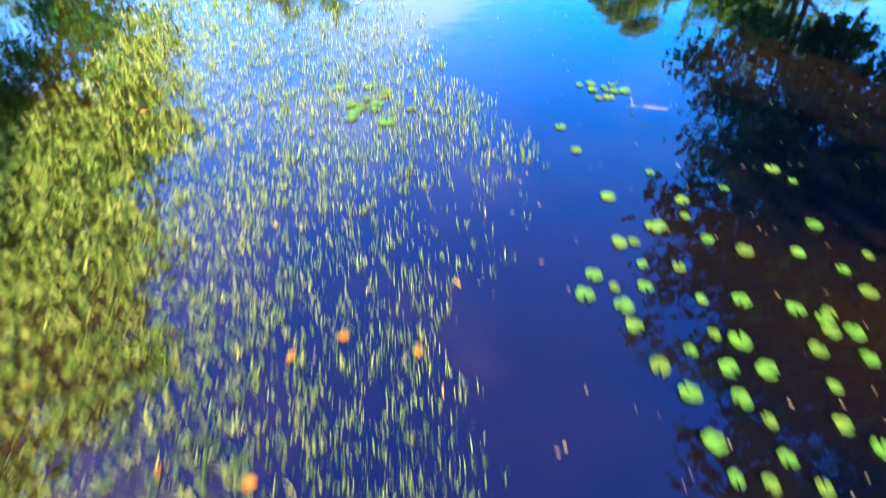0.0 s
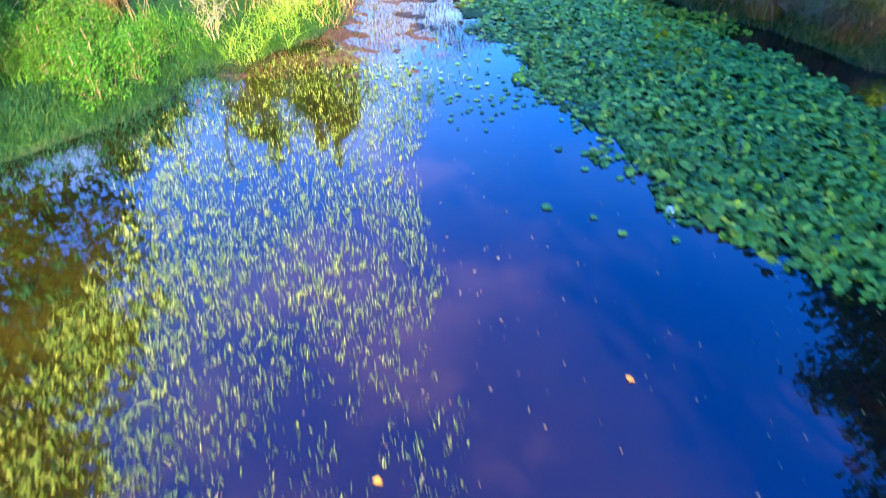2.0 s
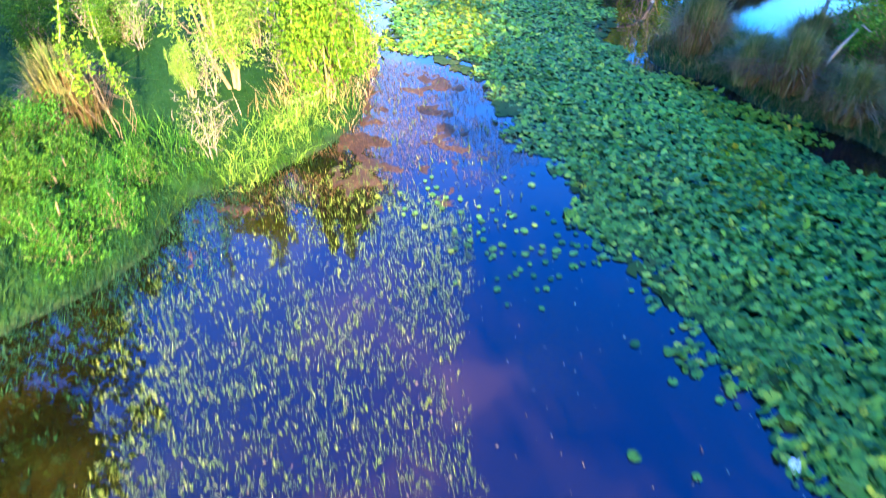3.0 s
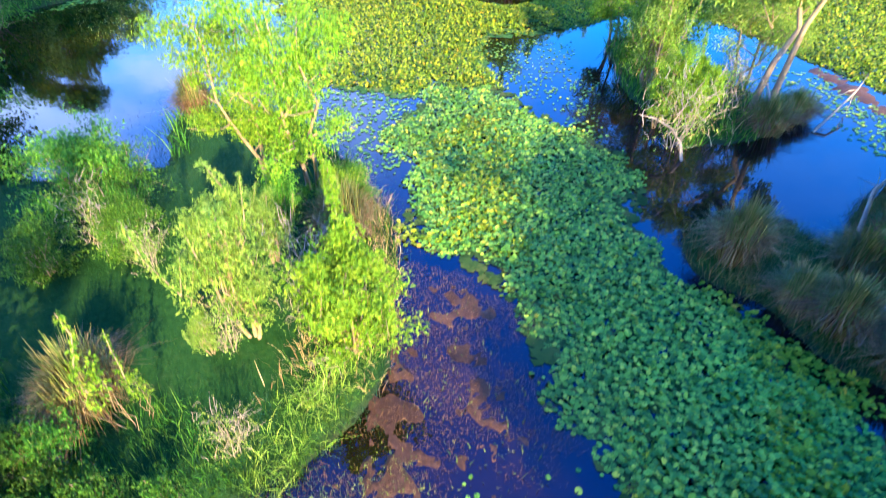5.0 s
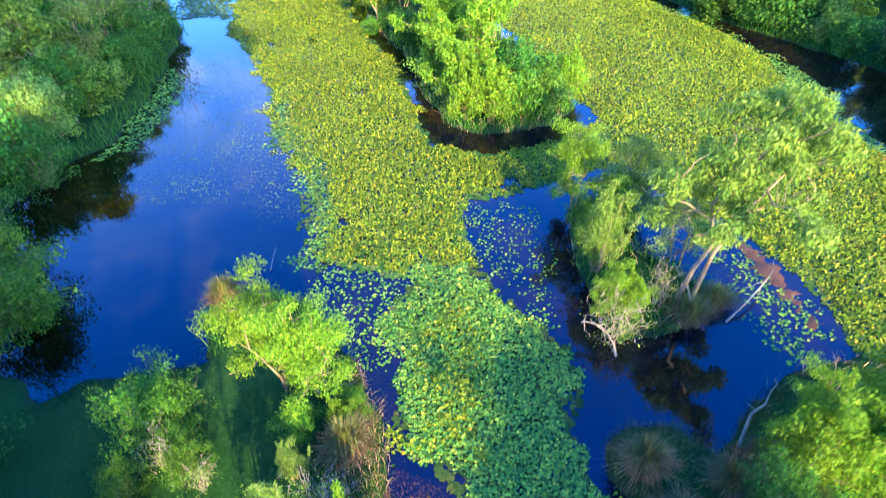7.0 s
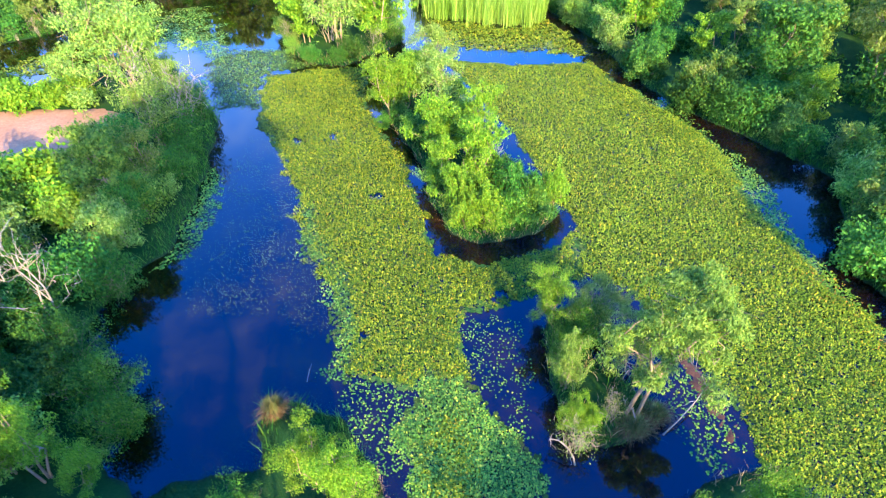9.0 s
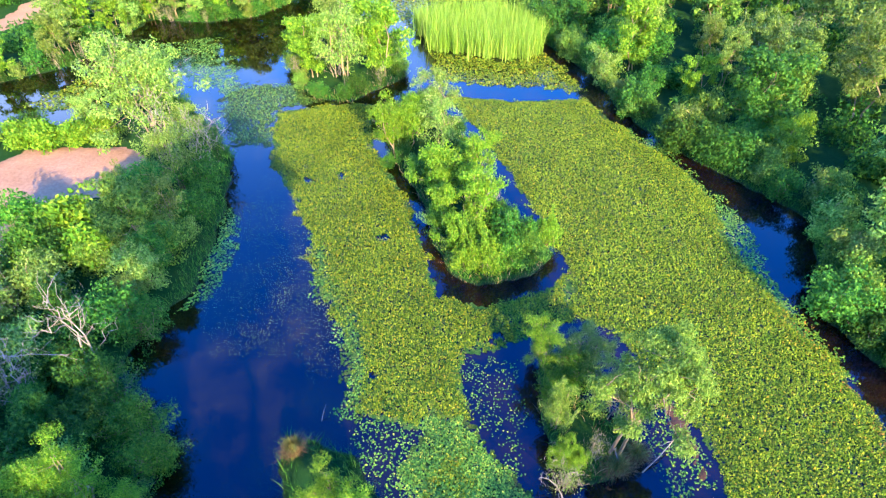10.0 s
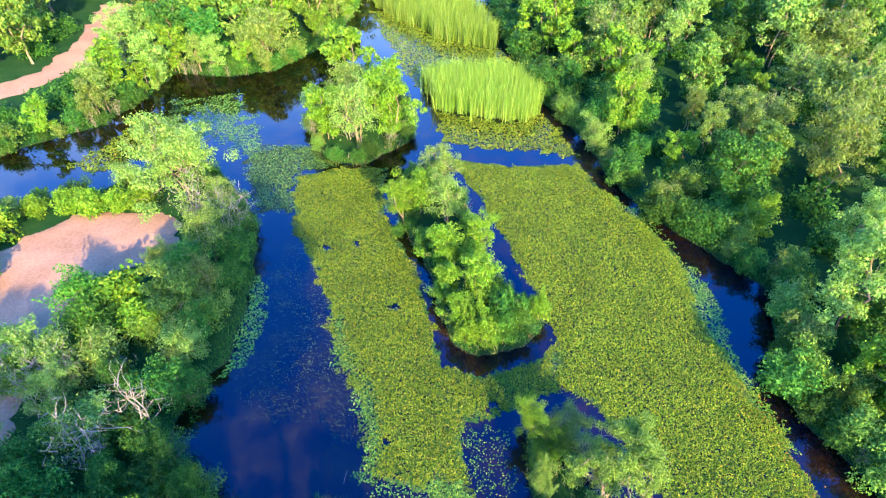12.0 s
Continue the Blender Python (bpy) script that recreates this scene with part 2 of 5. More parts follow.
# plain green pads; the same tone also stands for shade on some beds
PAD_GREEN = leaf_material("green_and_shade_lily_pads", [(0, (0.02, 0.095, 0.014)), (0.5, (0.09, 0.245, 0.022)), (0.88, (0.2, 0.36, 0.028)), (1, (0.45, 0.46, 0.03))], trans=0.22, rough=0.45, spec=0.19, vary=0.04, patch=0.2)
# dark pad colour that imitates shade in leaf gaps and on margins
PAD_UNDER = leaf_material("dark_shade_lily_pads", [(0, (0.016, 0.05, 0.008)), (0.7, (0.035, 0.085, 0.014)), (1, (0.09, 0.1, 0.02))], trans=0.05, rough=0.7)
PALE = leaf_material("pale_willow_leaves", [(0, (0.06, 0.15, 0.02)), (0.5, (0.14, 0.26, 0.035)), (1, (0.27, 0.37, 0.06))], trans=0.34, vary=0.07)
WEED = leaf_material("waterweed_blades", [(0, (0.045, 0.1, 0.016)), (0.6, (0.13, 0.2, 0.035)), (1, (0.32, 0.35, 0.09))], trans=0.2, rough=0.8, spec=0.05)
FALLEN = leaf_material("fallen_leaves", [(0, (0.35, 0.05, 0.02)), (0.5, (0.6, 0.2, 0.02)), (1, (0.7, 0.45, 0.03))], trans=0.1)

# ---- plan: outlines in metres ----
BANK_WEST = [(-2.0, 11.8), (-1.75, 12.7), (-1.6, 14.2), (-1.9, 15.6), (-2.5, 16.8), (-3.6, 18.3), (-5.2, 19.2), (-6.3, 19.4),
             (-6.2, 18.0), (-5.9, 17.0), (-7.4, 16.6), (-9.0, 16.0), (-10.2, 16.8), (-12.0, 19.4), (-13.3, 22.0), (-13.2, 24.4),
             (-12.1, 26.4), (-12.0, 29.5), (-12.3, 33.0), (-13.0, 37.6), (-15.3, 41.0), (-17.8, 44.0), (-20.5, 46.0), (-24.2, 43.6),
             (-25.6, 41.2), (-29.0, 40.6), (-32.0, 37.0), (-80.0, 32.0), (-80.0, -45.0), (-14.0, -45.0), (-7.6, -2.0), (-6.4, 1.0), (-6.1, 5.6),
             (-5.2, 8.3), (-3.8, 9.2), (-3.3, 9.9), (-3.1, 10.7), (-2.5, 11.3)]
BANK_NORTH = [(-80, 37), (-37, 44.0), (-34.0, 47.6), (-29.6, 51.0), (-27.8, 56.5), (-27.5, 61.0), (-22.0, 60.4), (-17.8, 61.6), (-14.3, 67.0),
              (-12.0, 75.5), (-11.6, 83.0), (-12.0, 110), (-120, 130)]
BANK_EAST = [(5.0, 110), (5.5, 75.4), (6.6, 65.7), (8.6, 54.8), (11.0, 49.0), (11.7, 44.0), (13.4, 39.0), (15.6, 36.4), (17.6, 33.4), (18.9, 31.5),
             (17.6, 28.2), (15.9, 25.0), (16.8, 22.7), (17.9, 20.6), (18.6, 17), (19.5, 8), (15.0, -6), (15.0, -45), (130, -45), (130, 130)]
ISLE_LONG = [(-3.6, 37.7), (-2.8, 36.0), (-1.4, 32.8), (-0.9, 29.6), (-0.1, 27.5), (1.3, 26.7), (3.6, 27.6), (5.0, 28.9), (4.7, 30.2), (3.6, 31.0), (2.6, 33.0),
             (1.6, 37.1), (0.6, 41.5), (-1.2, 44.2), (-3.4, 43.5), (-4.2, 40.8)]
ISLE_NORTH = [(-9.4, 45.4), (-10.8, 47.0), (-12.2, 50.6), (-11.6, 57.5), (-9.0, 60.5), (-5.6, 57.0), (-3.6, 52.2), (-3.4, 48.8), (-4.7, 47.1), (-7.0, 45.0)]
ISLE_NEAR = [(3.6, 17.3), (3.3, 18.2), (3.1, 20.0), (3.2, 22.2), (3.9, 23.0), (4.6, 22.2), (4.8, 20.4), (5.8, 19.6), (6.2, 19.0), (5.7, 18.2), (4.6, 17.5)]
ISLE_EAST = [(2.8, 14.2), (2.75, 14.8), (3.5, 15.2), (4.2, 15.2), (4.8, 14.6), (5.4, 15.0), (6.0, 15.6), (7.4, 16.5), (9.0, 17.0), (10.6, 15.5),
             (11.0, 4.0), (9.5, -4.0), (6.0, -3.0), (5.1, 1.5), (5.2, 6.0), (5.2, 9.6), (4.7, 11.2), (4.15, 12.0), (3.8, 12.4), (3.6, 12.75), (3.45, 13.2), (3.1, 13.6)]
BANK_SOUTH = [(-20, -9.5), (-5, -7.6), (4, -8.2), (17, -9.5), (17, -46), (-20, -46)]
LANDS = [BANK_SOUTH, BANK_WEST, BANK_NORTH, BANK_EAST, ISLE_LONG, ISLE_NORTH, ISLE_NEAR, ISLE_EAST]
TRACK = [(-34, 31), (-28.6, 34.2), (-27.2, 36.4), (-25.6, 38.0), (-22.8, 38.4), (-19.3, 38.3), (-17.6, 36.8), (-18.6, 33.6), (-20.6, 32.4),
         (-21.3, 30.8), (-21.8, 28.6), (-21.4, 25.6), (-20.6, 22.4), (-21.4, 18.6), (-36, 16)]
TRAIL = [(-52, 50), (-42.2, 57.2), (-40.4, 59.6), (-39.8, 65.0), (-40.4, 69.5), (-42.8, 79), (-38.6, 79), (-37.4, 71.2), (-35.0, 65.0), (-36.2, 62.0), (-38.0, 57.3), (-40.6, 54.5), (-50, 46)]
MUDFLAT = [(-2.7, 10.5), (-2.3, 11.9), (-1.9, 12.8), (-1.6, 15.0), (-1.0, 14.3), (-0.2, 13.9), (-0.1, 13.2), (-0.2, 12.1), (-0.4, 11.4), (-1.0, 10.7)]
MUDSPIT = [(7.6, 21.0), (8.1, 21.0), (8.45, 19.0), (8.5, 17.8), (8.3, 17.6), (8.05, 19.0)]

MAT_WEST = [(-11.7, 43.4), (-10.6, 37.0), (-8.4, 33.3), (-7.0, 29.6), (-6.1, 26.5), (-4.6, 24.2), (-4.0, 22.0), (-4.0, 20.6), (-3.0, 19.9), (-1.5, 19.7),
            (-1.1, 20.6), (-0.5, 20.0), (0.3, 20.2), (0.1, 22.2), (0.4, 22.9), (1.6, 23.1), (2.8, 23.6), (5.2, 25.0), (5.3, 27.6), (4.2, 26.6), (1.3, 25.4),
            (-0.7, 26.2), (-1.6, 29.6), (-2.2, 32.8), (-4.2, 37.5), (-5.2, 41.0), (-5.0, 44.6), (-8.6, 44.4)]
MAT_MID = [(-0.9, 20.2), (-1.9, 18.0), (-1.2, 17.0), (-1.5, 15.5), (-1.3, 14.7), (-0.6, 14.2), (0.0, 13.7), (0.1, 12.7), (0.45, 11.9), (0.7, 10.9),
           (0.9, 9.9), (1.4, 9.1), (1.6, 8.4), (1.8, 7.8), (2.3, 7.2), (3.4, 6.6), (4.5, 9.0), (4.05, 10.6), (3.6, 11.35), (3.3, 11.8), (3.0, 12.5), (2.6, 13.2),
           (2.2, 14.1), (1.95, 15.1), (2.4, 16.2), (2.4, 17.3), (1.6, 18.2), (0.8, 19.3), (0.3, 20.3)]
MAT_EAST = [(-0.4, 46.0), (4.3, 44.9), (9.6, 45.3), (11.2, 41.2), (12.9, 38.0), (14.2, 35.0), (14.0, 30.5), (14.3, 26.8), (15.0, 23.6), (15.6, 19.5),
            (15.0, 14.0), (12.2, 12.0), (11.0, 15.8), (8.9, 16.8), (9.1, 18.5), (8.5, 20.3), (7.7, 22.3), (6.7, 24.0), (5.2, 25.4), (5.5, 28.6),
            (4.8, 31.5), (3.5, 36.0), (1.8, 41.4)]
MAT_NORTH = [(-1.4, 53.6), (4.9, 51.6), (7.8, 53.8), (9.2, 50.0), (9.8, 46.6), (4.5, 47.2), (-0.7, 48.4)]
MAT_CREEK = [(-29.4, 44.6), (-28.0, 48.0), (-27.2, 51.5), (-24.0, 53.0), (-22.0, 49.0), (-24.6, 46.0), (-27.2, 43.6)]
MAT_NORTHWEST = [(-16.4, 46.6), (-15.4, 47.4), (-11.2, 47.8), (-9.2, 45.0), (-11.5, 44.3), (-11.6, 41.0), (-11.0, 39.0), (-13.2, 39.2), (-15.2, 43.0)]
REED_FRONT = [(-2.4, 57.0), (-1.1, 53.6), (2.9, 52.0), (7.3, 52.1), (7.9, 55.6), (7.0, 59.4), (4.4, 60.8), (-0.9, 60.2), (-2.6, 59.0)]
REED_BACK = [(-11.2, 84), (-7.2, 77.4), (-1.1, 70.0), (4.2, 67.2), (5.2, 71), (3.6, 77.2), (2.0, 86), (-4, 92)]
MAT_FAR = [(-10, 79), (-3.2, 58), (7.4, 59), (6.4, 65), (5.0, 68), (4.2, 67.5), (-1.1, 70.5), (-7, 78)]
SHOAL = [(-3.6, 1.0), (-3.4, -1.5), (0.2, -1.5), (0.2, 0.9), (0.1, 1.4), (0.45, 1.9), (0.45, 2.5), (0.1, 3.8), (-0.2, 6.0), (-0.55, 8.0), (-0.45, 9.4), (-0.3, 10.3),
         (-0.8, 11.2), (-1.6, 11.6), (-2.4, 11.0), (-3.0, 10.2), (-3.2, 9.2), (-2.9, 7.6), (-2.8, 6.4), (-2.6, 5.0), (-2.4, 4.2), (-2.7, 3.2)]


def inside(poly, x, y):
    """Whether points lie in an outline."""
    x, y = np.asarray(x, float), np.asarray(y, float)
    hit = np.zeros(x.shape, bool)
    for (ax, ay), (bx, by) in zip(poly, poly[1:] + poly[:1]):
        if ay == by:
            continue
        hit ^= ((ay > y) != (by > y)) & (x < (bx - ax) * (y - ay) / (by - ay) + ax)
    return hit


def edge_distance(poly, x, y):
    """Distance to an outline, positive inside."""
    best = np.full(np.shape(x), 1e9)
    for (ax, ay), (bx, by) in zip(poly, poly[1:] + poly[:1]):
        dx, dy = bx - ax, by - ay
        s = np.clip(((x - ax) * dx + (y - ay) * dy) / (dx * dx + dy * dy), 0, 1)
        best = np.minimum(best, np.hypot(x - ax - s * dx, y - ay - s * dy))
    return np.where(inside(poly, x, y), best, -best)


def wave(x, y, k, seed):
    """A smooth uneven field between about -1 and 1."""
    rng = np.random.RandomState(seed)
    v = np.zeros(np.shape(x))
    for j in range(6):
        a, p, f = rng.uniform(0, 6.28), rng.uniform(0, 6.28), k * (0.6 + 0.45 * j)
        v = v + np.sin(f * (x * math.cos(a) + y * math.sin(a)) + p) / (1 + 0.5 * j)
    return v / 2.2


def land_depth(x, y):
    d = np.full(np.shape(x), -1e9)
    for poly in LANDS:
        d = np.maximum(d, edge_distance(poly, x, y))
    return d + 0.18 * wave(x, y, 2.2, 3) + 0.09 * wave(x, y, 7.5, 4)


def ground_height(x, y):
    d = land_depth(x, y)
    z = np.where(d > 0, np.minimum(0.5 * d, 0.22 + 0.03 * np.minimum(d, 8)), np.maximum(d * 0.45, -0.7))
    return z + 0.05 * wave(x, y, 1.1, 5) * np.clip(d, 0, 1)


def mesh_of(name, verts, faces, material, smooth=False):
    me = bpy.data.meshes.new(name)
    me.from_pydata(np.asarray(verts).tolist() if isinstance(verts, np.ndarray) else verts, [], np.asarray(faces).tolist() if isinstance(faces, np.ndarray) else faces)
    for m in material if isinstance(material, (list, tuple)) else [material]:
        me.materials.append(m)
    if smooth:
        me.polygons.foreach_set("use_smooth", [True] * len(me.polygons))
    me.update()
    return me


def part(name, verts, faces, material, parent, label="", smooth=False):
    ob = new(name, mesh_of(name, verts, faces, material, smooth))
    ob.parent = parent
    return tagged(ob, label)


def thing(name, at, label, category, group=""):
    ob = new(name)
    ob.empty_display_size = 0.3
    ob.location = at
    return tagged(ob, label, category, group)


# ---- ground and water ----
def axis(fine_a, fine_b, step, lo, hi):
    mid = np.arange(fine_a, fine_b, step)
    a, b, s = [fine_a], [fine_b], step
    while a[-1] > lo:
        s = min(s * 1.12, 300) if a[-1] < -60 else min(s * 1.05, 1.5)
        a.append(a[-1] - s)
    s = step
    while b[-1] < hi:
        s = min(s * 1.12, 300) if b[-1] > 100 else min(s * 1.05, 1.5)
        b.append(b[-1] + s)
    return np.concatenate([a[:0:-1], mid, b])


gx, gy = axis(-9, 9, 0.25, -2500, 2500), axis(6, 22, 0.25, -2500, 2500)
GX, GY = np.meshgrid(gx, gy)
GZ = ground_height(GX, GY)
verts = np.stack([GX.ravel(), GY.ravel(), GZ.ravel()], 1)
nx = len(gx)
i0 = (np.arange(len(gy) - 1)[:, None] * nx + np.arange(nx - 1)[None, :]).ravel()
faces = np.stack([i0, i0 + 1, i0 + 1 + nx, i0 + nx], 1)
gme = mesh_of("ground", verts, faces, M_GROUND, True)
tagged(new("ground", gme), "low marshy ground with turf and muddy shores", "ground", kind="structure")

w = new("water", mesh_of("water", [(-90, -46, 0), (140, -46, 0), (140, 131, 0), (-90, 131, 0)], [(0, 1, 2, 3)], M_WATER))
tagged(w, "still dark pond water mirroring a blue sky", "water", kind="structure")


def flat_patch(name, poly, material, step, label, z, seed, rag=0.25):
    """A thin ragged sheet, such as a mud bar, that breaks the water's surface."""
    xs, ys = zip(*poly)
    ax, ay = np.arange(min(xs) - 1, max(xs) + 1, step), np.arange(min(ys) - 1, max(ys) + 1, step)
    X, Y = np.meshgrid(ax, ay)
    d = edge_distance(poly, X, Y) + rag * wave(X, Y, 4.0, seed) + 1.1 * rag * wave(X, Y, 12.0, seed + 1) + 0.9 * rag * wave(X, Y, 33.0, seed + 3) + 0.5 * rag * wave(X, Y, 71.0, seed + 4)
    Z = z + np.clip(d, -0.6, 0.25) * 0.16 + 0.012 * wave(X, Y, 9.0, seed + 2)
    n = len(ax)
    i = (np.arange(len(ay) - 1)[:, None] * n + np.arange(n - 1)[None, :]).ravel()
    f = np.stack([i, i + 1, i + 1 + n, i + n], 1)
    f = f[(Z.ravel()[f] > -0.06).any(1)]
    return tagged(new(name, mesh_of(name, np.stack([X.ravel(), Y.ravel(), Z.ravel()], 1), f, material, True)), label, "mud", kind="structure")


def track_sheet(poly, step, seed, label):
    """Trodden bare earth that comes up through the turf with a ragged edge."""
    xs, ys = zip(*poly)
    ax, ay = np.arange(max(min(xs), -60), max(xs) + 1, step), np.arange(min(ys) - 1, max(ys) + 1, step)
    X, Y = np.meshgrid(ax, ay)
    d = edge_distance(poly, X, Y) + 0.45 * wave(X, Y, 1.6, seed) + 0.25 * wave(X, Y, 5.0, seed + 1)
    Z = ground_height(X, Y) + np.clip(d * 0.15, -0.15, 0.035) + 0.01 * wave(X, Y, 4.0, seed + 2)
    n = len(ax)
    i = (np.arange(len(ay) - 1)[:, None] * n + np.arange(n - 1)[None, :]).ravel()
    f = np.stack([i, i + 1, i + 1 + n, i + n], 1)
    f = f[(d.ravel()[f] > -0.5).any(1)]
    return tagged(new("dirt_track", mesh_of("dirt_track", np.stack([X.ravel(), Y.ravel(), Z.ravel()], 1), f, M_DIRT, True)), label, "track", kind="structure")


track_sheet(TRACK, 0.25, 131, "pinkish bare earth clearing on the west bank")
track_sheet(TRAIL, 0.3, 135, "pale footpath winding into the wood")
flat_patch("mud_bar", MUDFLAT, M_MUD, 0.04, "wet reddish brown mud flat beside the reedy shore", -0.042, 21, 0.55)
flat_patch("mud_bar", MUDSPIT, M_MUD, 0.1, "narrow reddish mud bar along the lily bed", 0.0, 25, 0.15)


# ---- plants ----
def scatter(poly, per_m2, seed, rag=0.0, keep=None):
    """Random places in an outline with a ragged edge."""
    rng = np.random.RandomState(seed)
    xs, ys = zip(*poly)
    x0, x1, y0, y1 = min(xs) - 1, max(xs) + 1, min(ys) - 1, max(ys) + 1
    n = int((x1 - x0) * (y1 - y0) * per_m2)
    x, y = rng.uniform(x0, x1, n), rng.uniform(y0, y1, n)
    d = edge_distance(poly, x, y) + rag * wave(x, y, 2.6, seed) + 0.6 * rag * wave(x, y, 7.0, seed + 1)
    ok = d > rng.uniform(-0.4, 0.4, n) * rag
    if keep is not None:
        ok &= keep(x, y)
    return x[ok], y[ok], d[ok], rng


def pads_mesh(x, y, radius, lift, tilt, rng, sides=8):
    """Round leaves with a notch, each tipped and cupped a little."""
    n = len(x)
    turn = rng.uniform(0, 6.283, n)
    ang = np.linspace(0.25, 6.283 - 0.25, sides)
    a = turn[:, None] + ang[None, :]
    wob = 1 + 0.08 * rng.randn(n, sides)
    lx, ly = radius[:, None] * np.cos(a) * wob, radius[:, None] * np.sin(a) * wob
    ta, tm = rng.uniform(0, 6.283, n), np.abs(rng.randn(n)) * tilt
    rim = radius[:, None] * (0.12 * rng.rand(n, 1) + 0.07 * rng.randn(n, sides)) * np.minimum(tilt * 4, 1)
    lz = lift[:, None] + np.tan(np.minimum(tm, 1.0))[:, None] * (lx * np.cos(ta)[:, None] + ly * np.sin(ta)[:, None]) + rim
    lz = np.maximum(lz, 0.004)
    c = np.stack([x, y, np.maximum(lift, 0.006)], 1)[:, None, :]
    rimv = np.stack([x[:, None] + lx, y[:, None] + ly, lz], 2)
    v = np.concatenate([c, rimv], 1).reshape(-1, 3)
    base = (np.arange(n) * (sides + 1))[:, None]
    k = np.arange(1, sides)
    f = np.stack([np.broadcast_to(base, (n, sides - 1)), base + k, base + k + 1], 2).reshape(-1, 3)
    return v, f


def blades_mesh(x, y, z, height, width, lean, rng, taper=0.15):
    """Upright blades: a lower and an upper piece, bent over."""
    n = len(x)
    a, t = rng.uniform(0, 6.283, n), rng.uniform(0, 6.283, n)
    sx, sy = np.cos(a) * width / 2, np.sin(a) * width / 2
    lx, ly = np.cos(t) * lean, np.sin(t) * lean
    p0 = np.stack([x, y, z], 1)
    p1 = p0 + np.stack([lx * 0.3, ly * 0.3, height * 0.55], 1)
    p2 = p0 + np.stack([lx, ly, height], 1)
    s = np.stack([sx, sy, np.zeros(n)], 1)
    v = np.stack([p0 - s, p0 + s, p1 + s * 0.85, p1 - s * 0.85, p2 + s * taper, p2 - s * taper], 1).reshape(-1, 3)
    b = (np.arange(n) * 6)[:, None]
    f = np.concatenate([b + np.array([[0, 1, 2, 3]]), b + np.array([[3, 2, 4, 5]])], 0)
    return v, f


def leaves_mesh(p, axis_dir, length, width, rng, simple=False, facing=None):
    """Pointed leaves, slightly folded, from their stalk points and directions; facing: the way their upper sides look."""
    n = len(p)
    a = axis_dir / np.maximum(np.linalg.norm(axis_dir, axis=1, keepdims=True), 1e-6)
    r = rng.randn(n, 3) if facing is None else facing
    s = np.cross(a, r)
    s /= np.maximum(np.linalg.norm(s, axis=1, keepdims=True), 1e-6)
    nn = np.cross(s, a)
    L, W = length[:, None], width[:, None]
    if simple:
        v = np.stack([p - s * W * 0.5, p + s * W * 0.5 + nn * L * 0.1, p + a * L], 1).reshape(-1, 3)
        return v, (np.arange(n) * 3)[:, None] + np.array([[0, 1, 2]])
    v = np.stack([p, p + a * L * 0.45 + s * W * 0.5 + nn * L * 0.1, p + a * L, p + a * L * 0.45 - s * W * 0.5 + nn * L * 0.1], 1).reshape(-1, 3)
    f = (np.arange(n) * 4)[:, None] + np.array([[0, 1, 2, 3]])
    return v, f


def tube(path, radii, sides=6):
    path = [Vector(p) for p in path]
    v, f = [], []
    for i, (p, r) in enumerate(zip(path, radii)):
        d = (path[min(i + 1, len(path) - 1)] - path[max(i - 1, 0)]).normalized()
        u = d.orthogonal().normalized()
        w_ = d.cross(u)
        for k in range(sides):
            t = 6.2832 * k / sides
            v.append(tuple(p + (u * math.cos(t) + w_ * math.sin(t)) * r))
    for i in range(len(path) - 1):
        for k in range(sides):
            a, b = i * sides + k, i * sides + (k + 1) % sides
            f.append((a, b, b + sides, a + sides))
    f.append(tuple(range(len(v) - sides, len(v))))
    return v, f


def join(pieces):
    vs, fs, n = [], [], 0
    for v, f in pieces:
        vs.extend(v)
        fs.extend([tuple(i + n for i in q) for q in f])
        n += len(v)
    return vs, fs


def crooked(rng, a, b, n, bend):
    """A bent line of n points from a to b."""
    a, b = np.array(a, float), np.array(b, float)
    L = np.linalg.norm(b - a)
    pts = [a + (b - a) * k / (n - 1) + (rng.randn(3) * bend * L * math.sin(math.pi * k / (n - 1)) if 0 < k < n - 1 else 0) for k in range(n)]
    return pts


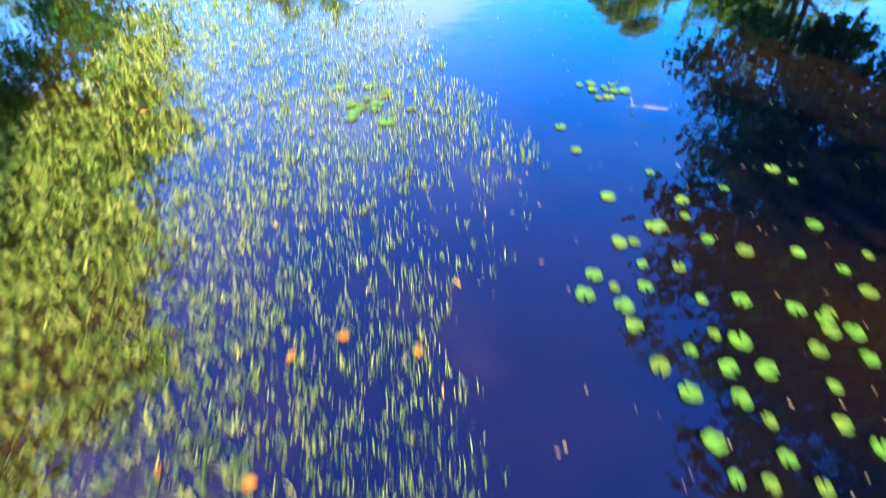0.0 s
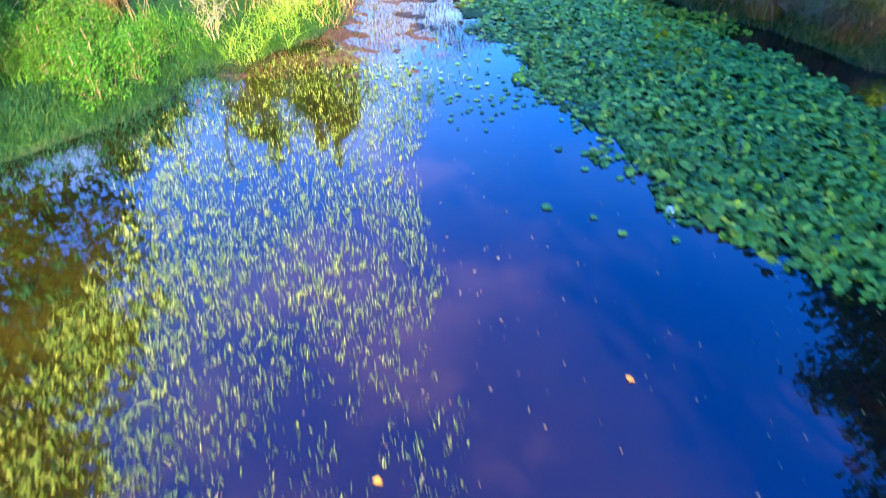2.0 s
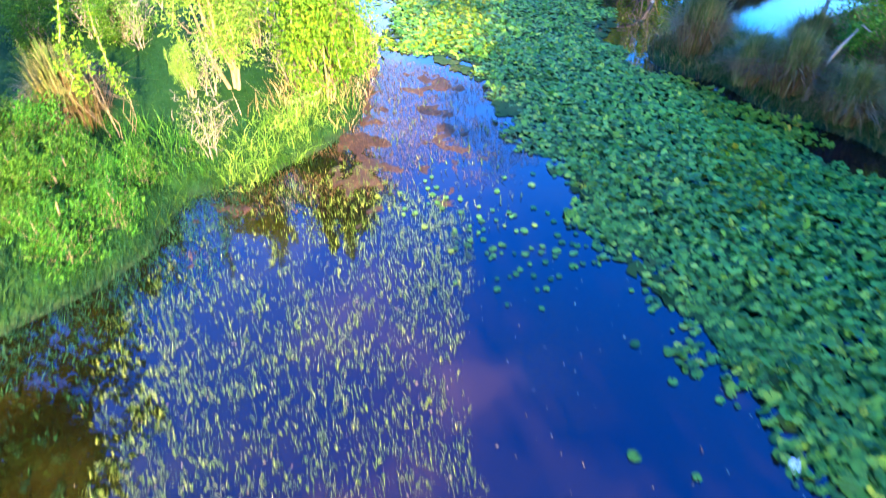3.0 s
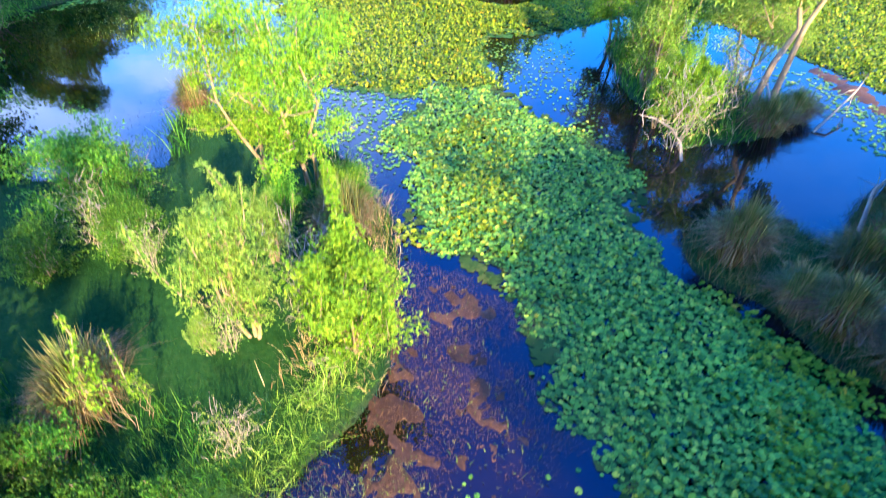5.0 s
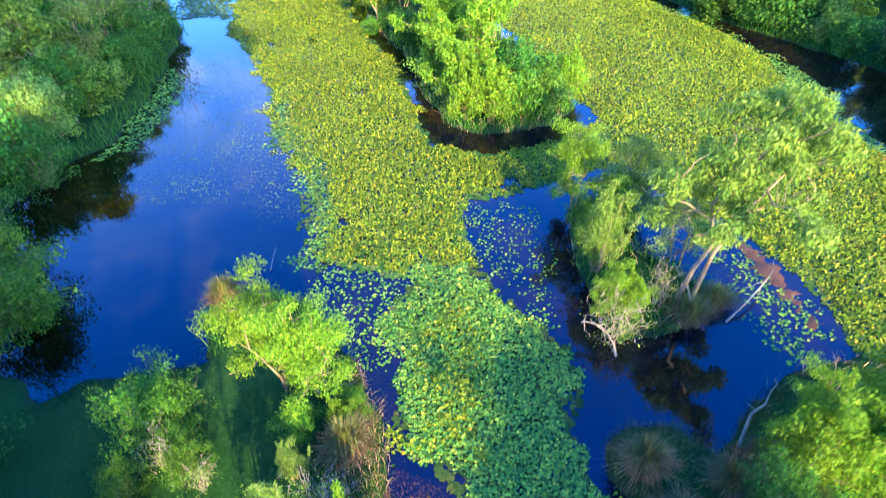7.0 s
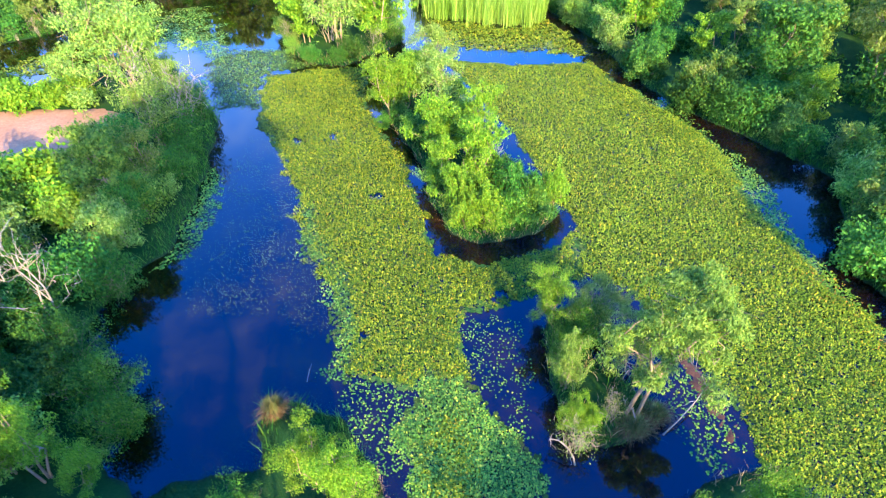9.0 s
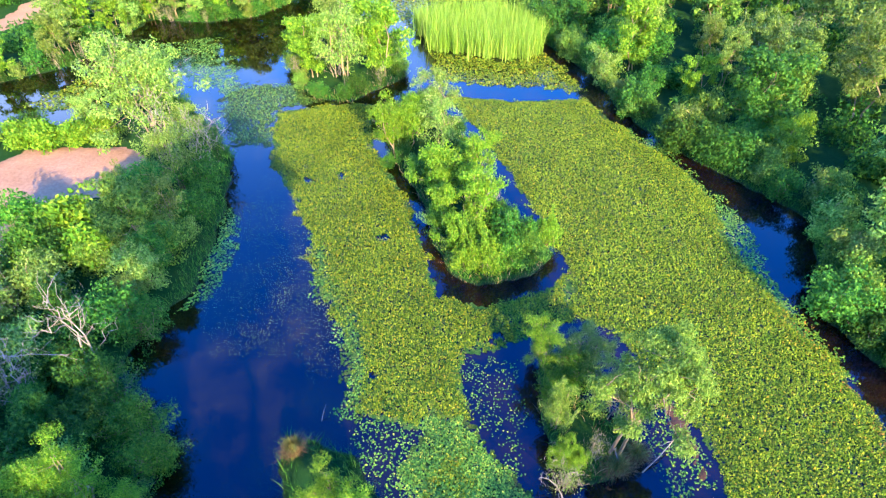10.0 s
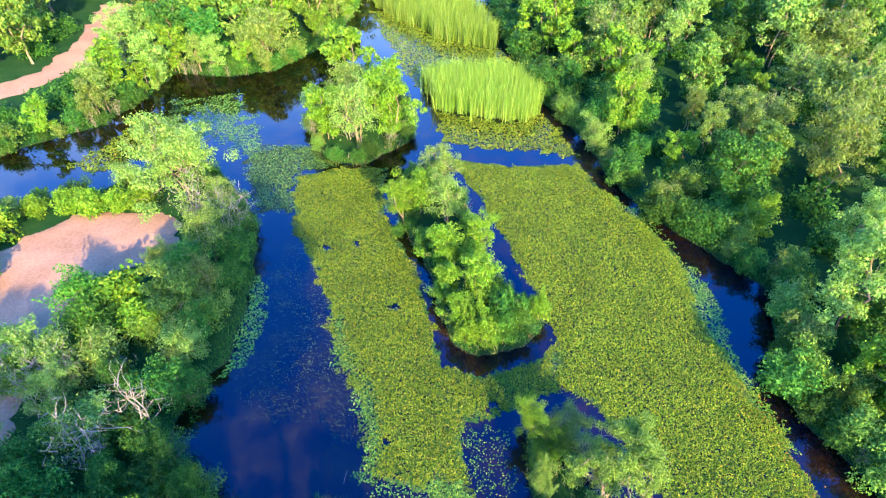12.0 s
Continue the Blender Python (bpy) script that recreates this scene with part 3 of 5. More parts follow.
def build_tree(name, label, category, seed, height, spread, leaf_mat, stems=1, limbs=7, clumps=3, leaves=5000, leaf=0.12, slim=0.45,
               crown_from=0.3, clump_r=0.55, lean=(0, 0), flat=0.75, bark=None, upright=0.5, group="", girth=1.0, twigs=0, far=False, shoots=0):
    """A tree or shrub at the origin: bent stems, limbs with side shoots, and leaf clumps at their ends."""
    rng = np.random.RandomState(seed)
    root = thing(name, (0, 0, 0), label, category, group)
    wood, centres = [], []
    for s in range(stems):
        a = rng.uniform(0, 6.283)
        off = np.array([math.cos(a), math.sin(a), 0]) * (0.0 if stems == 1 else rng.uniform(0.05, 0.16) * spread)
        h = height * rng.uniform(0.78, 0.95) if s else height * 0.9
        top = off * (1 + 2.2 * rng.rand()) + np.array([lean[0] + rng.randn() * 0.06 * height, lean[1] + rng.randn() * 0.06 * height, h])
        base_r = girth * (0.014 * height + 0.015) * (1.0 if stems == 1 else 0.7)
        path = crooked(rng, off - np.array([0, 0, 0.25]), top, 6, 0.05)
        wood.append(tube(path, [base_r * (1 - 0.8 * k / 5) for k in range(6)], 5 if far else 7))
        centres.append((path[5], 0.8))
        for k in range(limbs):
            u = crown_from + (1 - crown_from) * (k + rng.rand() * 0.8) / limbs
            i = min(int(u * 5), 4)
            p = path[i] + (path[i + 1] - path[i]) * (u * 5 - i)
            ang = k * 2.4 + rng.rand() * 0.9 + s
            reach = spread * (1.15 - 0.75 * abs(u - 0.45) * 1.3) * rng.uniform(0.65, 1.1) * (0.75 if stems > 1 else 1)
            end = p + np.array([math.cos(ang) * reach, math.sin(ang) * reach, reach * upright * rng.uniform(0.4, 1.3)])
            lp = crooked(rng, p, end, 4, 0.09)
            r0 = base_r * 0.5 * (1 - 0.55 * u)
            wood.append(tube(lp, [r0, r0 * 0.75, r0 * 0.5, r0 * 0.22], 3 if far else 5))
            for c in range(clumps):
                q = lp[1] + (lp[3] - lp[1]) * ((c + 0.6) / clumps)
                e = q + rng.randn(3) * reach * 0.24 + np.array([0, 0, 0.1 * reach])
                if not far:
                    wood.append(tube([q, (q + e) / 2 + rng.randn(3) * 0.03, e], [r0 * 0.35, r0 * 0.25, r0 * 0.1], 3))
                centres.append((e, rng.uniform(0.6, 1.15)))
    for k in range(twigs):
        c = centres[rng.randint(len(centres))][0]
        e = c + np.array([rng.randn() * 0.5, rng.randn() * 0.5, rng.uniform(0.3, 1.0)]) * spread * 0.5
        wood.append(tube(crooked(rng, c, e, 4, 0.12), [0.018, 0.014, 0.01, 0.005], 4))
    for k in range(shoots):
        c = centres[rng.randint(len(centres))][0]
        tip = c + np.array([rng.uniform(-0.06, 0.06), rng.uniform(-0.06, 0.06), rng.uniform(0.14, 0.3)]) * height
        wood.append(tube([c, (c + tip) / 2, tip], [0.012, 0.009, 0.004], 4))
        for u in (0.3, 0.5, 0.68, 0.84, 1.0):
            centres.append((c + (tip - c) * u, 0.5 - 0.32 * u))
    v, f = join(wood)
    part("trunk", v, f, bark or M_BARK, root, smooth=True)
    if leaves:
        C = np.array([c for c, _ in centres])
        R = np.array([r for _, r in centres]) * clump_r
        w_ = R if shoots else R ** 2
        pick = rng.choice(len(C), leaves, p=w_ / w_.sum())
        d = rng.randn(leaves, 3)
        d /= np.linalg.norm(d, axis=1, keepdims=True)
        rr = rng.rand(leaves) ** 0.38 * (1 + 0.22 * np.sin(5 * d[:, 0] + 3 * pick) * np.sin(5 * d[:, 1] + pick))
        p = C[pick] + d * (R[pick] * rr)[:, None] * np.array([1, 1, flat])
        face = d * 0.75 + rng.randn(leaves, 3) * (0.75 if shoots else 0.42) + np.array([0, 0, 0.4])
        face /= np.linalg.norm(face, axis=1, keepdims=True)
        ax = rng.randn(leaves, 3) + d * 0.5 - np.array([0, 0, 0.25])
        ax -= face * (ax * face).sum(1, keepdims=True)
        ln = leaf * rng.uniform(0.6, 1.3, leaves)
        p[:, 2] = np.maximum(p[:, 2], 0.06)
        v, f = leaves_mesh(p, ax, ln, ln * slim * (1.5 if far else 1), rng, far, face)
        part("crown", v, f, leaf_mat, root)
    return root


PROTO = {}


def plant(kind, x, y, size=1.0, turn=0.0, z=None):
    """The first of a kind is built and moved into place; the rest are copies. Far ones have fewer, larger leaves."""
    args, kw = SPEC[kind]
    key = kind
    if kw.get("far") and math.hypot(x, y - 8) > 50:
        key = kind + "_distant"
        kw = dict(kw, leaves=int(kw["leaves"] * 0.38), leaf=kw["leaf"] * 1.6)
    elif kw["leaves"] > 5000 and not kw.get("far") and y > 25:
        key = kind + "_distant"
        kw = dict(kw, leaves=int(kw["leaves"] * 0.42), leaf=kw["leaf"] * 1.7, slim=kw["slim"] * 1.15)
    h = float(ground_height(np.array([x]), np.array([y]))[0]) if z is None else z
    at = pose(x, y, max(h, -0.25), 0, 0, turn)
    if key in PROTO:
        root, used = PROTO[key]
        return copy_thing(root, at @ Matrix.Scale(size / used, 4))
    root = build_tree(*args, **kw)
    PROTO[key] = (root, size)
    for ob in root.children:
        ob.data.transform(Matrix.Scale(size, 4))
    root.matrix_basis = at
    return root


SPEC = {}


def proto(kind, *args, **kw):
    SPEC[kind] = (args, kw)


proto("lime", "young_tree", "young tree with bright lime green foliage on the shore", "tree", 11, 4.3, 1.2, LIME, stems=3, limbs=7, clumps=3, leaves=13000, leaf=0.08, slim=0.45, crown_from=0.24, clump_r=0.36)
proto("young", "young_tree", "young tree with a loose rounded lime green crown", "tree", 51, 4.1, 1.25, LIME, stems=2, limbs=8, clumps=3, leaves=12000, leaf=0.085, slim=0.48, crown_from=0.34, clump_r=0.4)
proto("willow", "willow_shrub", "pale sage green willow with thin bent stems", "shrub", 12, 2.6, 0.5, PALE, stems=6, limbs=6, clumps=3, leaves=9500, leaf=0.07, slim=0.33, crown_from=0.2, clump_r=0.2, upright=1.3, flat=1.2, shoots=14)
proto("sapling", "leafy_sapling", "bushy sapling with upright lime green shoots", "shrub", 13, 1.75, 0.72, LIME, stems=6, limbs=5, clumps=3, leaves=11000, leaf=0.075, slim=0.4, crown_from=0.2, clump_r=0.23, upright=1.2, flat=1.2, shoots=22)
proto("bush", "shrub", "dense rounded shrub with fresh green leaves", "shrub", 14, 1.6, 1.0, BUSHLEAF, stems=7, limbs=5, clumps=3, leaves=11000, leaf=0.07, slim=0.45, crown_from=0.1, clump_r=0.32, upright=0.7)
proto("deepbush", "shrub", "dense dark green shrub in the shade", "shrub", 29, 1.5, 1.0, DEEP, stems=6, limbs=5, clumps=3, leaves=9500, leaf=0.065, slim=0.42, crown_from=0.1, clump_r=0.3, upright=0.8, shoots=10)
proto("limebush", "shrub", "low spreading shrub with sunlit lime leaves", "shrub", 15, 2.2, 1.5, LIME, stems=6, limbs=5, clumps=3, leaves=7500, leaf=0.15, slim=0.55, crown_from=0.1, clump_r=0.55, upright=0.5)
proto("deep", "tree", "dark green tree with a dense rounded crown", "tree", 16, 5.2, 2.0, DEEP, stems=3, limbs=8, clumps=3, leaves=9000, leaf=0.14, slim=0.5, crown_from=0.15, clump_r=0.6, far=True)
proto("sage", "willow_tree", "spreading willow with pale grey-green leaves", "tree", 17, 5.6, 2.4, SAGE, stems=3, limbs=8, clumps=4, leaves=11000, leaf=0.13, slim=0.32, crown_from=0.3, clump_r=0.5, twigs=10)
proto("broad", "tree", "broad-leaved tree with a billowing green crown", "tree", 18, 6.4, 2.3, BROAD, stems=2, limbs=9, clumps=3, leaves=9500, leaf=0.165, slim=0.6, crown_from=0.2, clump_r=0.62, far=True)
proto("forest_sage", "willow_tree", "tall pale green willow in the wood", "tree", 19, 7.0, 2.6, SAGE, stems=2, limbs=9, clumps=3, leaves=9500, leaf=0.16, slim=0.42, crown_from=0.25, clump_r=0.62, twigs=10, far=True)
proto("forest_deep", "tree", "dark green woodland tree", "tree", 20, 5.6, 2.4, DEEP, stems=3, limbs=8, clumps=3, leaves=9000, leaf=0.165, slim=0.55, crown_from=0.1, clump_r=0.66, far=True)
proto("forest_lime", "tree", "sunlit yellow-green woodland tree", "tree", 22, 6.0, 2.2, LIME, stems=2, limbs=8, clumps=3, leaves=9000, leaf=0.16, slim=0.55, crown_from=0.15, clump_r=0.58, far=True)
proto("under", "shrub", "low dark thicket shrub under the trees", "shrub", 23, 2.4, 1.7, DEEP, stems=5, limbs=5, clumps=2, leaves=4200, leaf=0.15, slim=0.5, crown_from=0.05, clump_r=0.7, far=True)
proto("thicket", "shrub", "rounded mid-green thicket shrub on the bank", "shrub", 28, 2.3, 1.5, BROAD, stems=5, limbs=5, clumps=2, leaves=4200, leaf=0.14, slim=0.5, crown_from=0.08, clump_r=0.62, far=True)
proto("sagebush", "shrub", "grey-green shrub on the bank", "shrub", 30, 2.4, 1.4, SAGE, stems=5, limbs=5, clumps=2, leaves=4200, leaf=0.14, slim=0.4, crown_from=0.1, clump_r=0.55, far=True, twigs=6)
proto("dead", "dead_tree", "bare bleached dead tree with forked branches", "dead tree", 24, 4.2, 1.7, SAGE, stems=2, limbs=7, clumps=4, leaves=0, bark=M_DEAD, crown_from=0.3, upright=0.9, twigs=25, girth=1.1)
proto("deadbush", "dead_shrub", "leafless pinkish grey dead shrub", "dead shrub", 25, 2.6, 1.3, SAGE, stems=6, limbs=6, clumps=4, leaves=500, leaf=0.12, bark=M_DEAD, crown_from=0.15, upright=1.0, twigs=40, girth=0.8)
proto("spreading", "willow_tree", "wide spreading willow with pale green leaves by the creek", "tree", 33, 5.2, 4.2, SAGE, stems=4, limbs=8, clumps=4, leaves=17000, leaf=0.15, slim=0.42, crown_from=0.3, clump_r=0.62, upright=0.35, twigs=14, far=True)
proto("tall", "tree", "tall woodland tree with a high crown", "tree", 31, 19.0, 3.6, DEEP, stems=1, limbs=12, clumps=4, leaves=9000, leaf=0.5, slim=0.6, crown_from=0.5, clump_r=1.4, far=True)
proto("high", "tree", "very tall woodland tree with a high broad crown", "tree", 61, 25.5, 4.4, DEEP, stems=1, limbs=13, clumps=4, leaves=9000, leaf=0.62, slim=0.6, crown_from=0.72, clump_r=1.5, far=True)
proto("leaning", "willow_tree", "leaning willow with a pale bare trunk and feathery crown", "tree", 26, 4.9, 1.8, PALE, stems=2, limbs=9, clumps=4, leaves=20000, leaf=0.115, slim=0.36, crown_from=0.42, clump_r=0.33, lean=(1.5, 0.8), twigs=12, girth=1.2)

proto("herb", "herb_clump", "lush low herbs with fresh green leaves on the bank", "herbs", 41, 0.62, 0.42, HERB, stems=7, limbs=4, clumps=2, leaves=2400, leaf=0.05, slim=0.38, crown_from=0.1, clump_r=0.15, upright=1.2, flat=1.2, shoots=8, girth=0.5)
proto("leggy", "leggy_shrub", "sparse leggy shrub with yellow-green leaves on thin stems", "shrub", 42, 1.15, 0.16, LIME, stems=4, limbs=2, clumps=1, leaves=420, leaf=0.05, slim=0.5, crown_from=0.6, clump_r=0.07, upright=2.2, flat=1.5, shoots=4, girth=0.25)
# spit beside the mud flat
plant("lime", -3.0, 15.9, 0.74, 120)
plant("lime", -3.75, 16.1, 0.7, 10)
plant("willow", -3.2, 12.85, 0.8, 0)
plant("sapling", -2.05, 12.55, 0.84, 40)
plant("willow", -3.25, 14.1, 0.42, 130)
plant("sapling", -2.5, 15.1, 0.42, 130)
plant("bush", -3.3, 15.1, 0.42, 130)
plant("bush", -6.05, 15.1, 0.8, 10)
plant("deepbush", -5.6, 15.4, 0.6, 90)
plant("bush", -6.15, 13.9, 0.46, 200)
plant("bush", -5.15, 14.25, 0.46, 200)
plant("deepbush", -5.3, 14.6, 0.45, 80)
plant("willow", -3.65, 12.55, 0.26, 30)
plant("deadbush", -3.45, 12.6, 0.26, 10)
plant("deadbush", -5.65, 14.4, 0.36, 10)
plant("deadbush", -4.8, 13.9, 0.25, 100)
plant("deadbush", -2.65, 13.4, 0.42, 70)
plant("deadbush", -2.5, 12.9, 0.3, 170)
plant("bush", -2.3, 15.5, 0.4, 70)
for x, y, s, r in ((-6.2, 11.0, 0.6, 200), (-7.4, 12.0, 0.8, 40), (-9.2, 14.5, 0.9, 120), (-5.3, 10.9, 0.42, 90)):
    plant("deepbush", x, y, s, r)
plant("leggy", -4.2, 11.6, 1.0, 60)
plant("leggy", -4.05, 11.75, 0.75, 160)
plant("deadbush", -3.1, 11.35, 0.24, 60)
rng = np.random.RandomState(57)
for k in range(46):
    x, y = rng.uniform(-7.2, -3.3), rng.uniform(9.6, 11.3)
    if land_depth(np.array([x]), np.array([y]))[0] > 0.2:
        plant("herb", x, y, rng.uniform(0.4, 0.85), rng.uniform(0, 360))

# near islet, east islet
plant("leaning", 5.3, 18.3, 1.0, 0)
plant("sage", 5.9, 20.2, 0.55, 60)
plant("bush", 4.5, 21.6, 1.0, 200)
plant("bush", 3.7, 20.9, 0.7, 40)
plant("willow", 3.5, 19.6, 0.95, 60)
plant("lime", 3.3, 18.2, 0.4, 190)
plant("lime", 3.5, 22.4, 0.7, 80)
plant("sage", 4.9, 22.2, 0.5, 140)
plant("sapling", 3.9, 18.0, 0.6, 90)
plant("deadbush", 3.4, 17.4, 0.5, 30)
plant("deadbush", 4.7, 18.3, 0.4, 130)
plant("lime", 7.0, 14.3, 0.7, 200)
plant("lime", 6.2, 14.4, 0.58, 40)
plant("sapling", 5.8, 14.0, 0.95, 20)
plant("sapling", 6.6, 13.8, 1.1, 70)
plant("sapling", 7.3, 13.4, 1.2, 120)
plant("lime", 7.9, 14.9, 0.75, 70)
plant("lime", 8.4, 13.6, 0.9, 120)
plant("deepbush", 5.2, 13.3, 0.75, 60)
plant("bush", 6.0, 12.5, 0.6, 10)

# long islet
for k, x, y, s, r in (("sapling", 1.5, 27.4, 1.0, 200), ("sapling", 0.6, 27.7, 0.95, 90), ("sapling", 1.1, 28.2, 1.05, 20), ("bush", 2.5, 28.0, 0.95, 50), ("bush", 3.3, 28.5, 0.9, 150), ("deepbush", 2.9, 29.3, 1.2, 120), ("deepbush", 2.2, 30.0, 1.0, 10), ("deepbush", 3.7, 29.6, 0.8, 220),
                      ("young", 0.1, 29.0, 0.68, 70), ("lime", 1.4, 30.7, 0.92, 110), ("young", -0.6, 30.6, 0.72, 200), ("lime", -0.1, 32.8, 0.7, 30), ("young", -0.9, 33.6, 0.92, 80), ("lime", 1.3, 34.6, 0.86, 150), ("young", 1.0, 32.6, 0.66, 250),
                      ("lime", -3.3, 37.7, 0.9, 10), ("young", -2.6, 38.6, 0.84, 100), ("sage", -0.4, 37.9, 0.66, 60), ("young", -2.2, 40.0, 0.8, 80), ("sage", -0.9, 41.6, 0.68, 130), ("bush", -3.6, 36.8, 0.5, 10), ("bush", -1.9, 35.4, 0.7, 220), ("deadbush", 1.7, 31.2, 0.7, 100), ("sapling", 4.6, 29.5, 0.85, 10)):
    plant(k, x, y, s, r)
# north islet
for k, x, y, s, r in (("sage", -7.2, 47.2, 0.98, 0), ("forest_lime", -9.9, 48.4, 0.79, 80), ("forest_lime", -4.9, 48.8, 0.90, 20), ("forest_lime", -5.6, 50.6, 0.95, 120), ("deadbush", -8.3, 48.6, 1.3, 60),
                      ("forest_lime", -9.6, 57.6, 1.0, 30), ("sage", -8.4, 52.6, 0.85, 100), ("forest_lime", -11.2, 51.0, 0.58, 10)):
    plant(k, x, y, s, r)
# west bank
for k, x, y, s, r in (("spreading", -18.9, 40.9, 1.0, 40), ("sage", -14.6, 34.0, 0.7, 20), ("sage", -15.4, 38.6, 0.55, 90), ("deadbush", -16.9, 37.5, 1.3, 0), ("deadbush", -14.1, 36.2, 1.15, 80),
                      ("deadbush", -15.0, 37.2, 0.9, 140), ("limebush", -24.4, 38.6, 0.75, 0), ("limebush", -26.2, 38.8, 0.7, 100), ("limebush", -21.4, 39.2, 0.7, 60), ("limebush", -23.0, 38.9, 0.65, 160), ("limebush", -28.2, 38.4, 0.6, 30), ("deep", -13.6, 27.6, 0.52, 0), ("sage", -13.9, 30.6, 0.6, 60),
                      ("broad", -14.6, 28.6, 0.7, 60), ("limebush", -18.6, 29.8, 1.0, 150), ("limebush", -17.0, 28.4, 0.8, 50), ("bush", -20.2, 29.4, 1.5, 50), ("bush", -19.2, 27.8, 1.4, 150), ("deep", -15.2, 31.4, 0.7, 200), ("sage", -17.0, 32.4, 0.45, 20), ("dead", -14.0, 22.1, 1.0, 0)):
    plant(k, x, y, s, r)
for k, x, y, s, r in (("sage", -18.4, 23.2, 0.55, 20), ("sagebush", -19.8, 25.4, 1.0, 20), ("sagebush", -17.6, 25.6, 0.9, 120), ("sagebush", -21.8, 26.2, 0.9, 220), ("deadbush", -18.8, 24.6, 0.9, 20), ("sagebush", -16.4, 22.2, 0.9, 20), ("deep", -16.0, 24.2, 0.5, 100), ("deepbush", -12.9, 24.0, 1.1, 10), ("deepbush", -12.6, 20.6, 1.2, 60), ("lime", -11.7, 16.5, 0.85, 0), ("young", -12.9, 16.7, 0.8, 90), ("young", -10.4, 16.2, 0.5, 190),
                      ("deep", -14.8, 19.6, 0.45, 250), ("bush", -10.3, 18.1, 1.1, 10), ("bush", -11.4, 19.4, 1.2, 130), ("limebush", -21.6, 24.6, 0.8, 60), ("sage", -20.4, 20.6, 0.6, 30),
                      ("deadbush", -16.2, 20.6, 1.2, 40), ("limebush", -27.6, 31.4, 0.9, 10), ("deep", -17.8, 18.2, 0.6, 10), ("limebush", -29.6, 35.8, 1.1, 80), ("deadbush", -20.2, 23.6, 1.0, 90)):
    plant(k, x, y, s, r)


def land_edge(x, y):
    return float(edge_distance(BANK_EAST, np.array([x]), np.array([y]))[0])


def wood_of(poly, spacing, seed, kinds, keep, size=(0.8, 1.15), margin=0.8, place=plant):
    """Trees spread unevenly through a wood, none closer than the spacing."""
    rng = np.random.RandomState(seed)
    xs, ys = zip(*poly)
    placed = []
    for _ in range(9000):
        x, y = rng.uniform(max(min(xs), -62), min(max(xs), 66)), rng.uniform(max(min(ys), 14), min(max(ys), 96))
        if not keep(x, y) or edge_distance(poly, np.array([x]), np.array([y]))[0] < margin:
            continue
        if any((x - a) ** 2 + (y - b) ** 2 < spacing ** 2 for a, b in placed):
            continue
        placed.append((x, y))
        place(kinds[rng.randint(len(kinds))], x, y, rng.uniform(*size), rng.uniform(0, 360))
    return placed


LOW = []


def low_growth(kind, x, y, size, turn):
    LOW.append((x, y, size))


WOOD = ["broad", "forest_lime", "forest_sage", "forest_deep", "broad", "forest_lime", "forest_deep", "broad", "forest_sage", "spreading"]
wood_of(BANK_EAST, 3.7, 5, WOOD, lambda x, y: x < 21 + (y - 20) * 0.61, size=(0.5, 1.15), margin=2.6)
wood_of(BANK_EAST, 3.6, 16, ["under", "thicket", "under", "sagebush"], lambda x, y: x < 21 + (y - 20) * 0.61, size=(0.7, 1.2), margin=4.0, place=low_growth)
wood_of(BANK_EAST, 2.8, 6, ["under", "under", "thicket"], lambda x, y: x < 21 + (y - 20) * 0.61 and -land_edge(x, y) > -5.0, size=(0.5, 1.1), margin=0.5)


def off_track(x, y, reach=5.5):
    if x > -13 or y < 18:
        return True
    a, b = np.array([x]), np.array([y])
    near = max(edge_distance(TRACK, a, b)[0], edge_distance(TRAIL, a, b)[0]) > -1.6
    return not near and not any(inside(TRAIL, a - 0.45 * k, b + k)[0] or inside(TRAIL, a, b + k)[0] for k in np.arange(1.5, reach + 0.1, 2.2)) if x < -28 and y > 34 else not near


wood_of(BANK_NORTH, 3.9, 7, WOOD + ["forest_lime", "deadbush"], lambda x, y: x > -22 - (y - 20) * 0.6 and off_track(x, y, 14), margin=1.5)
wood_of(BANK_NORTH, 2.3, 27, ["under", "under", "thicket"], lambda x, y: x > -22 - (y - 20) * 0.6 and off_track(x, y, 4.5) and not off_track(x, y, 14), size=(0.6, 1.0), margin=0.8, place=low_growth)
wood_of(BANK_WEST, 1.9, 8, ["under", "thicket", "under", "deepbush", "sagebush", "under", "deadbush"], lambda x, y: y < 36 and x > -24 - (y - 20) * 0.5 and x < -11 and off_track(x, y), size=(0.5, 0.85), margin=0.6)

# bramble and scrub between the trees of the woods
rng = np.random.RandomState(71)
pieces = []
for x, y, size in LOW:
    n = 1300
    d = rng.randn(n, 3)
    d[:, 2] = np.abs(d[:, 2])
    d /= np.linalg.norm(d, axis=1, keepdims=True)
    lump = 1 + 0.3 * np.sin(3 * np.arctan2(d[:, 1], d[:, 0]) + x) + 0.2 * np.sin(7 * d[:, 2] + y)
    p = d * (lump * rng.rand(n) ** 0.35)[:, None] * np.array([1.7, 1.7, 1.7]) * size
    p = p + np.array([x, y, float(ground_height(np.array([x]), np.array([y]))[0]) + 0.1])
    pieces.append((p, d))
p, d = np.concatenate([a for a, _ in pieces]), np.concatenate([b for _, b in pieces])
ln = 0.2 * rng.uniform(0.6, 1.3, len(p))
v, f = leaves_mesh(p, rng.randn(len(p), 3), ln, ln * 0.75, rng, True, d * 0.7 + rng.randn(len(p), 3) * 0.4 + np.array([0, 0, 0.4]))
tagged(new("undergrowth", mesh_of("undergrowth", v, f, DEEP)), "dark green scrub and bramble between the woodland trees", "undergrowth", kind="stuff")

# ---- lily pads ----


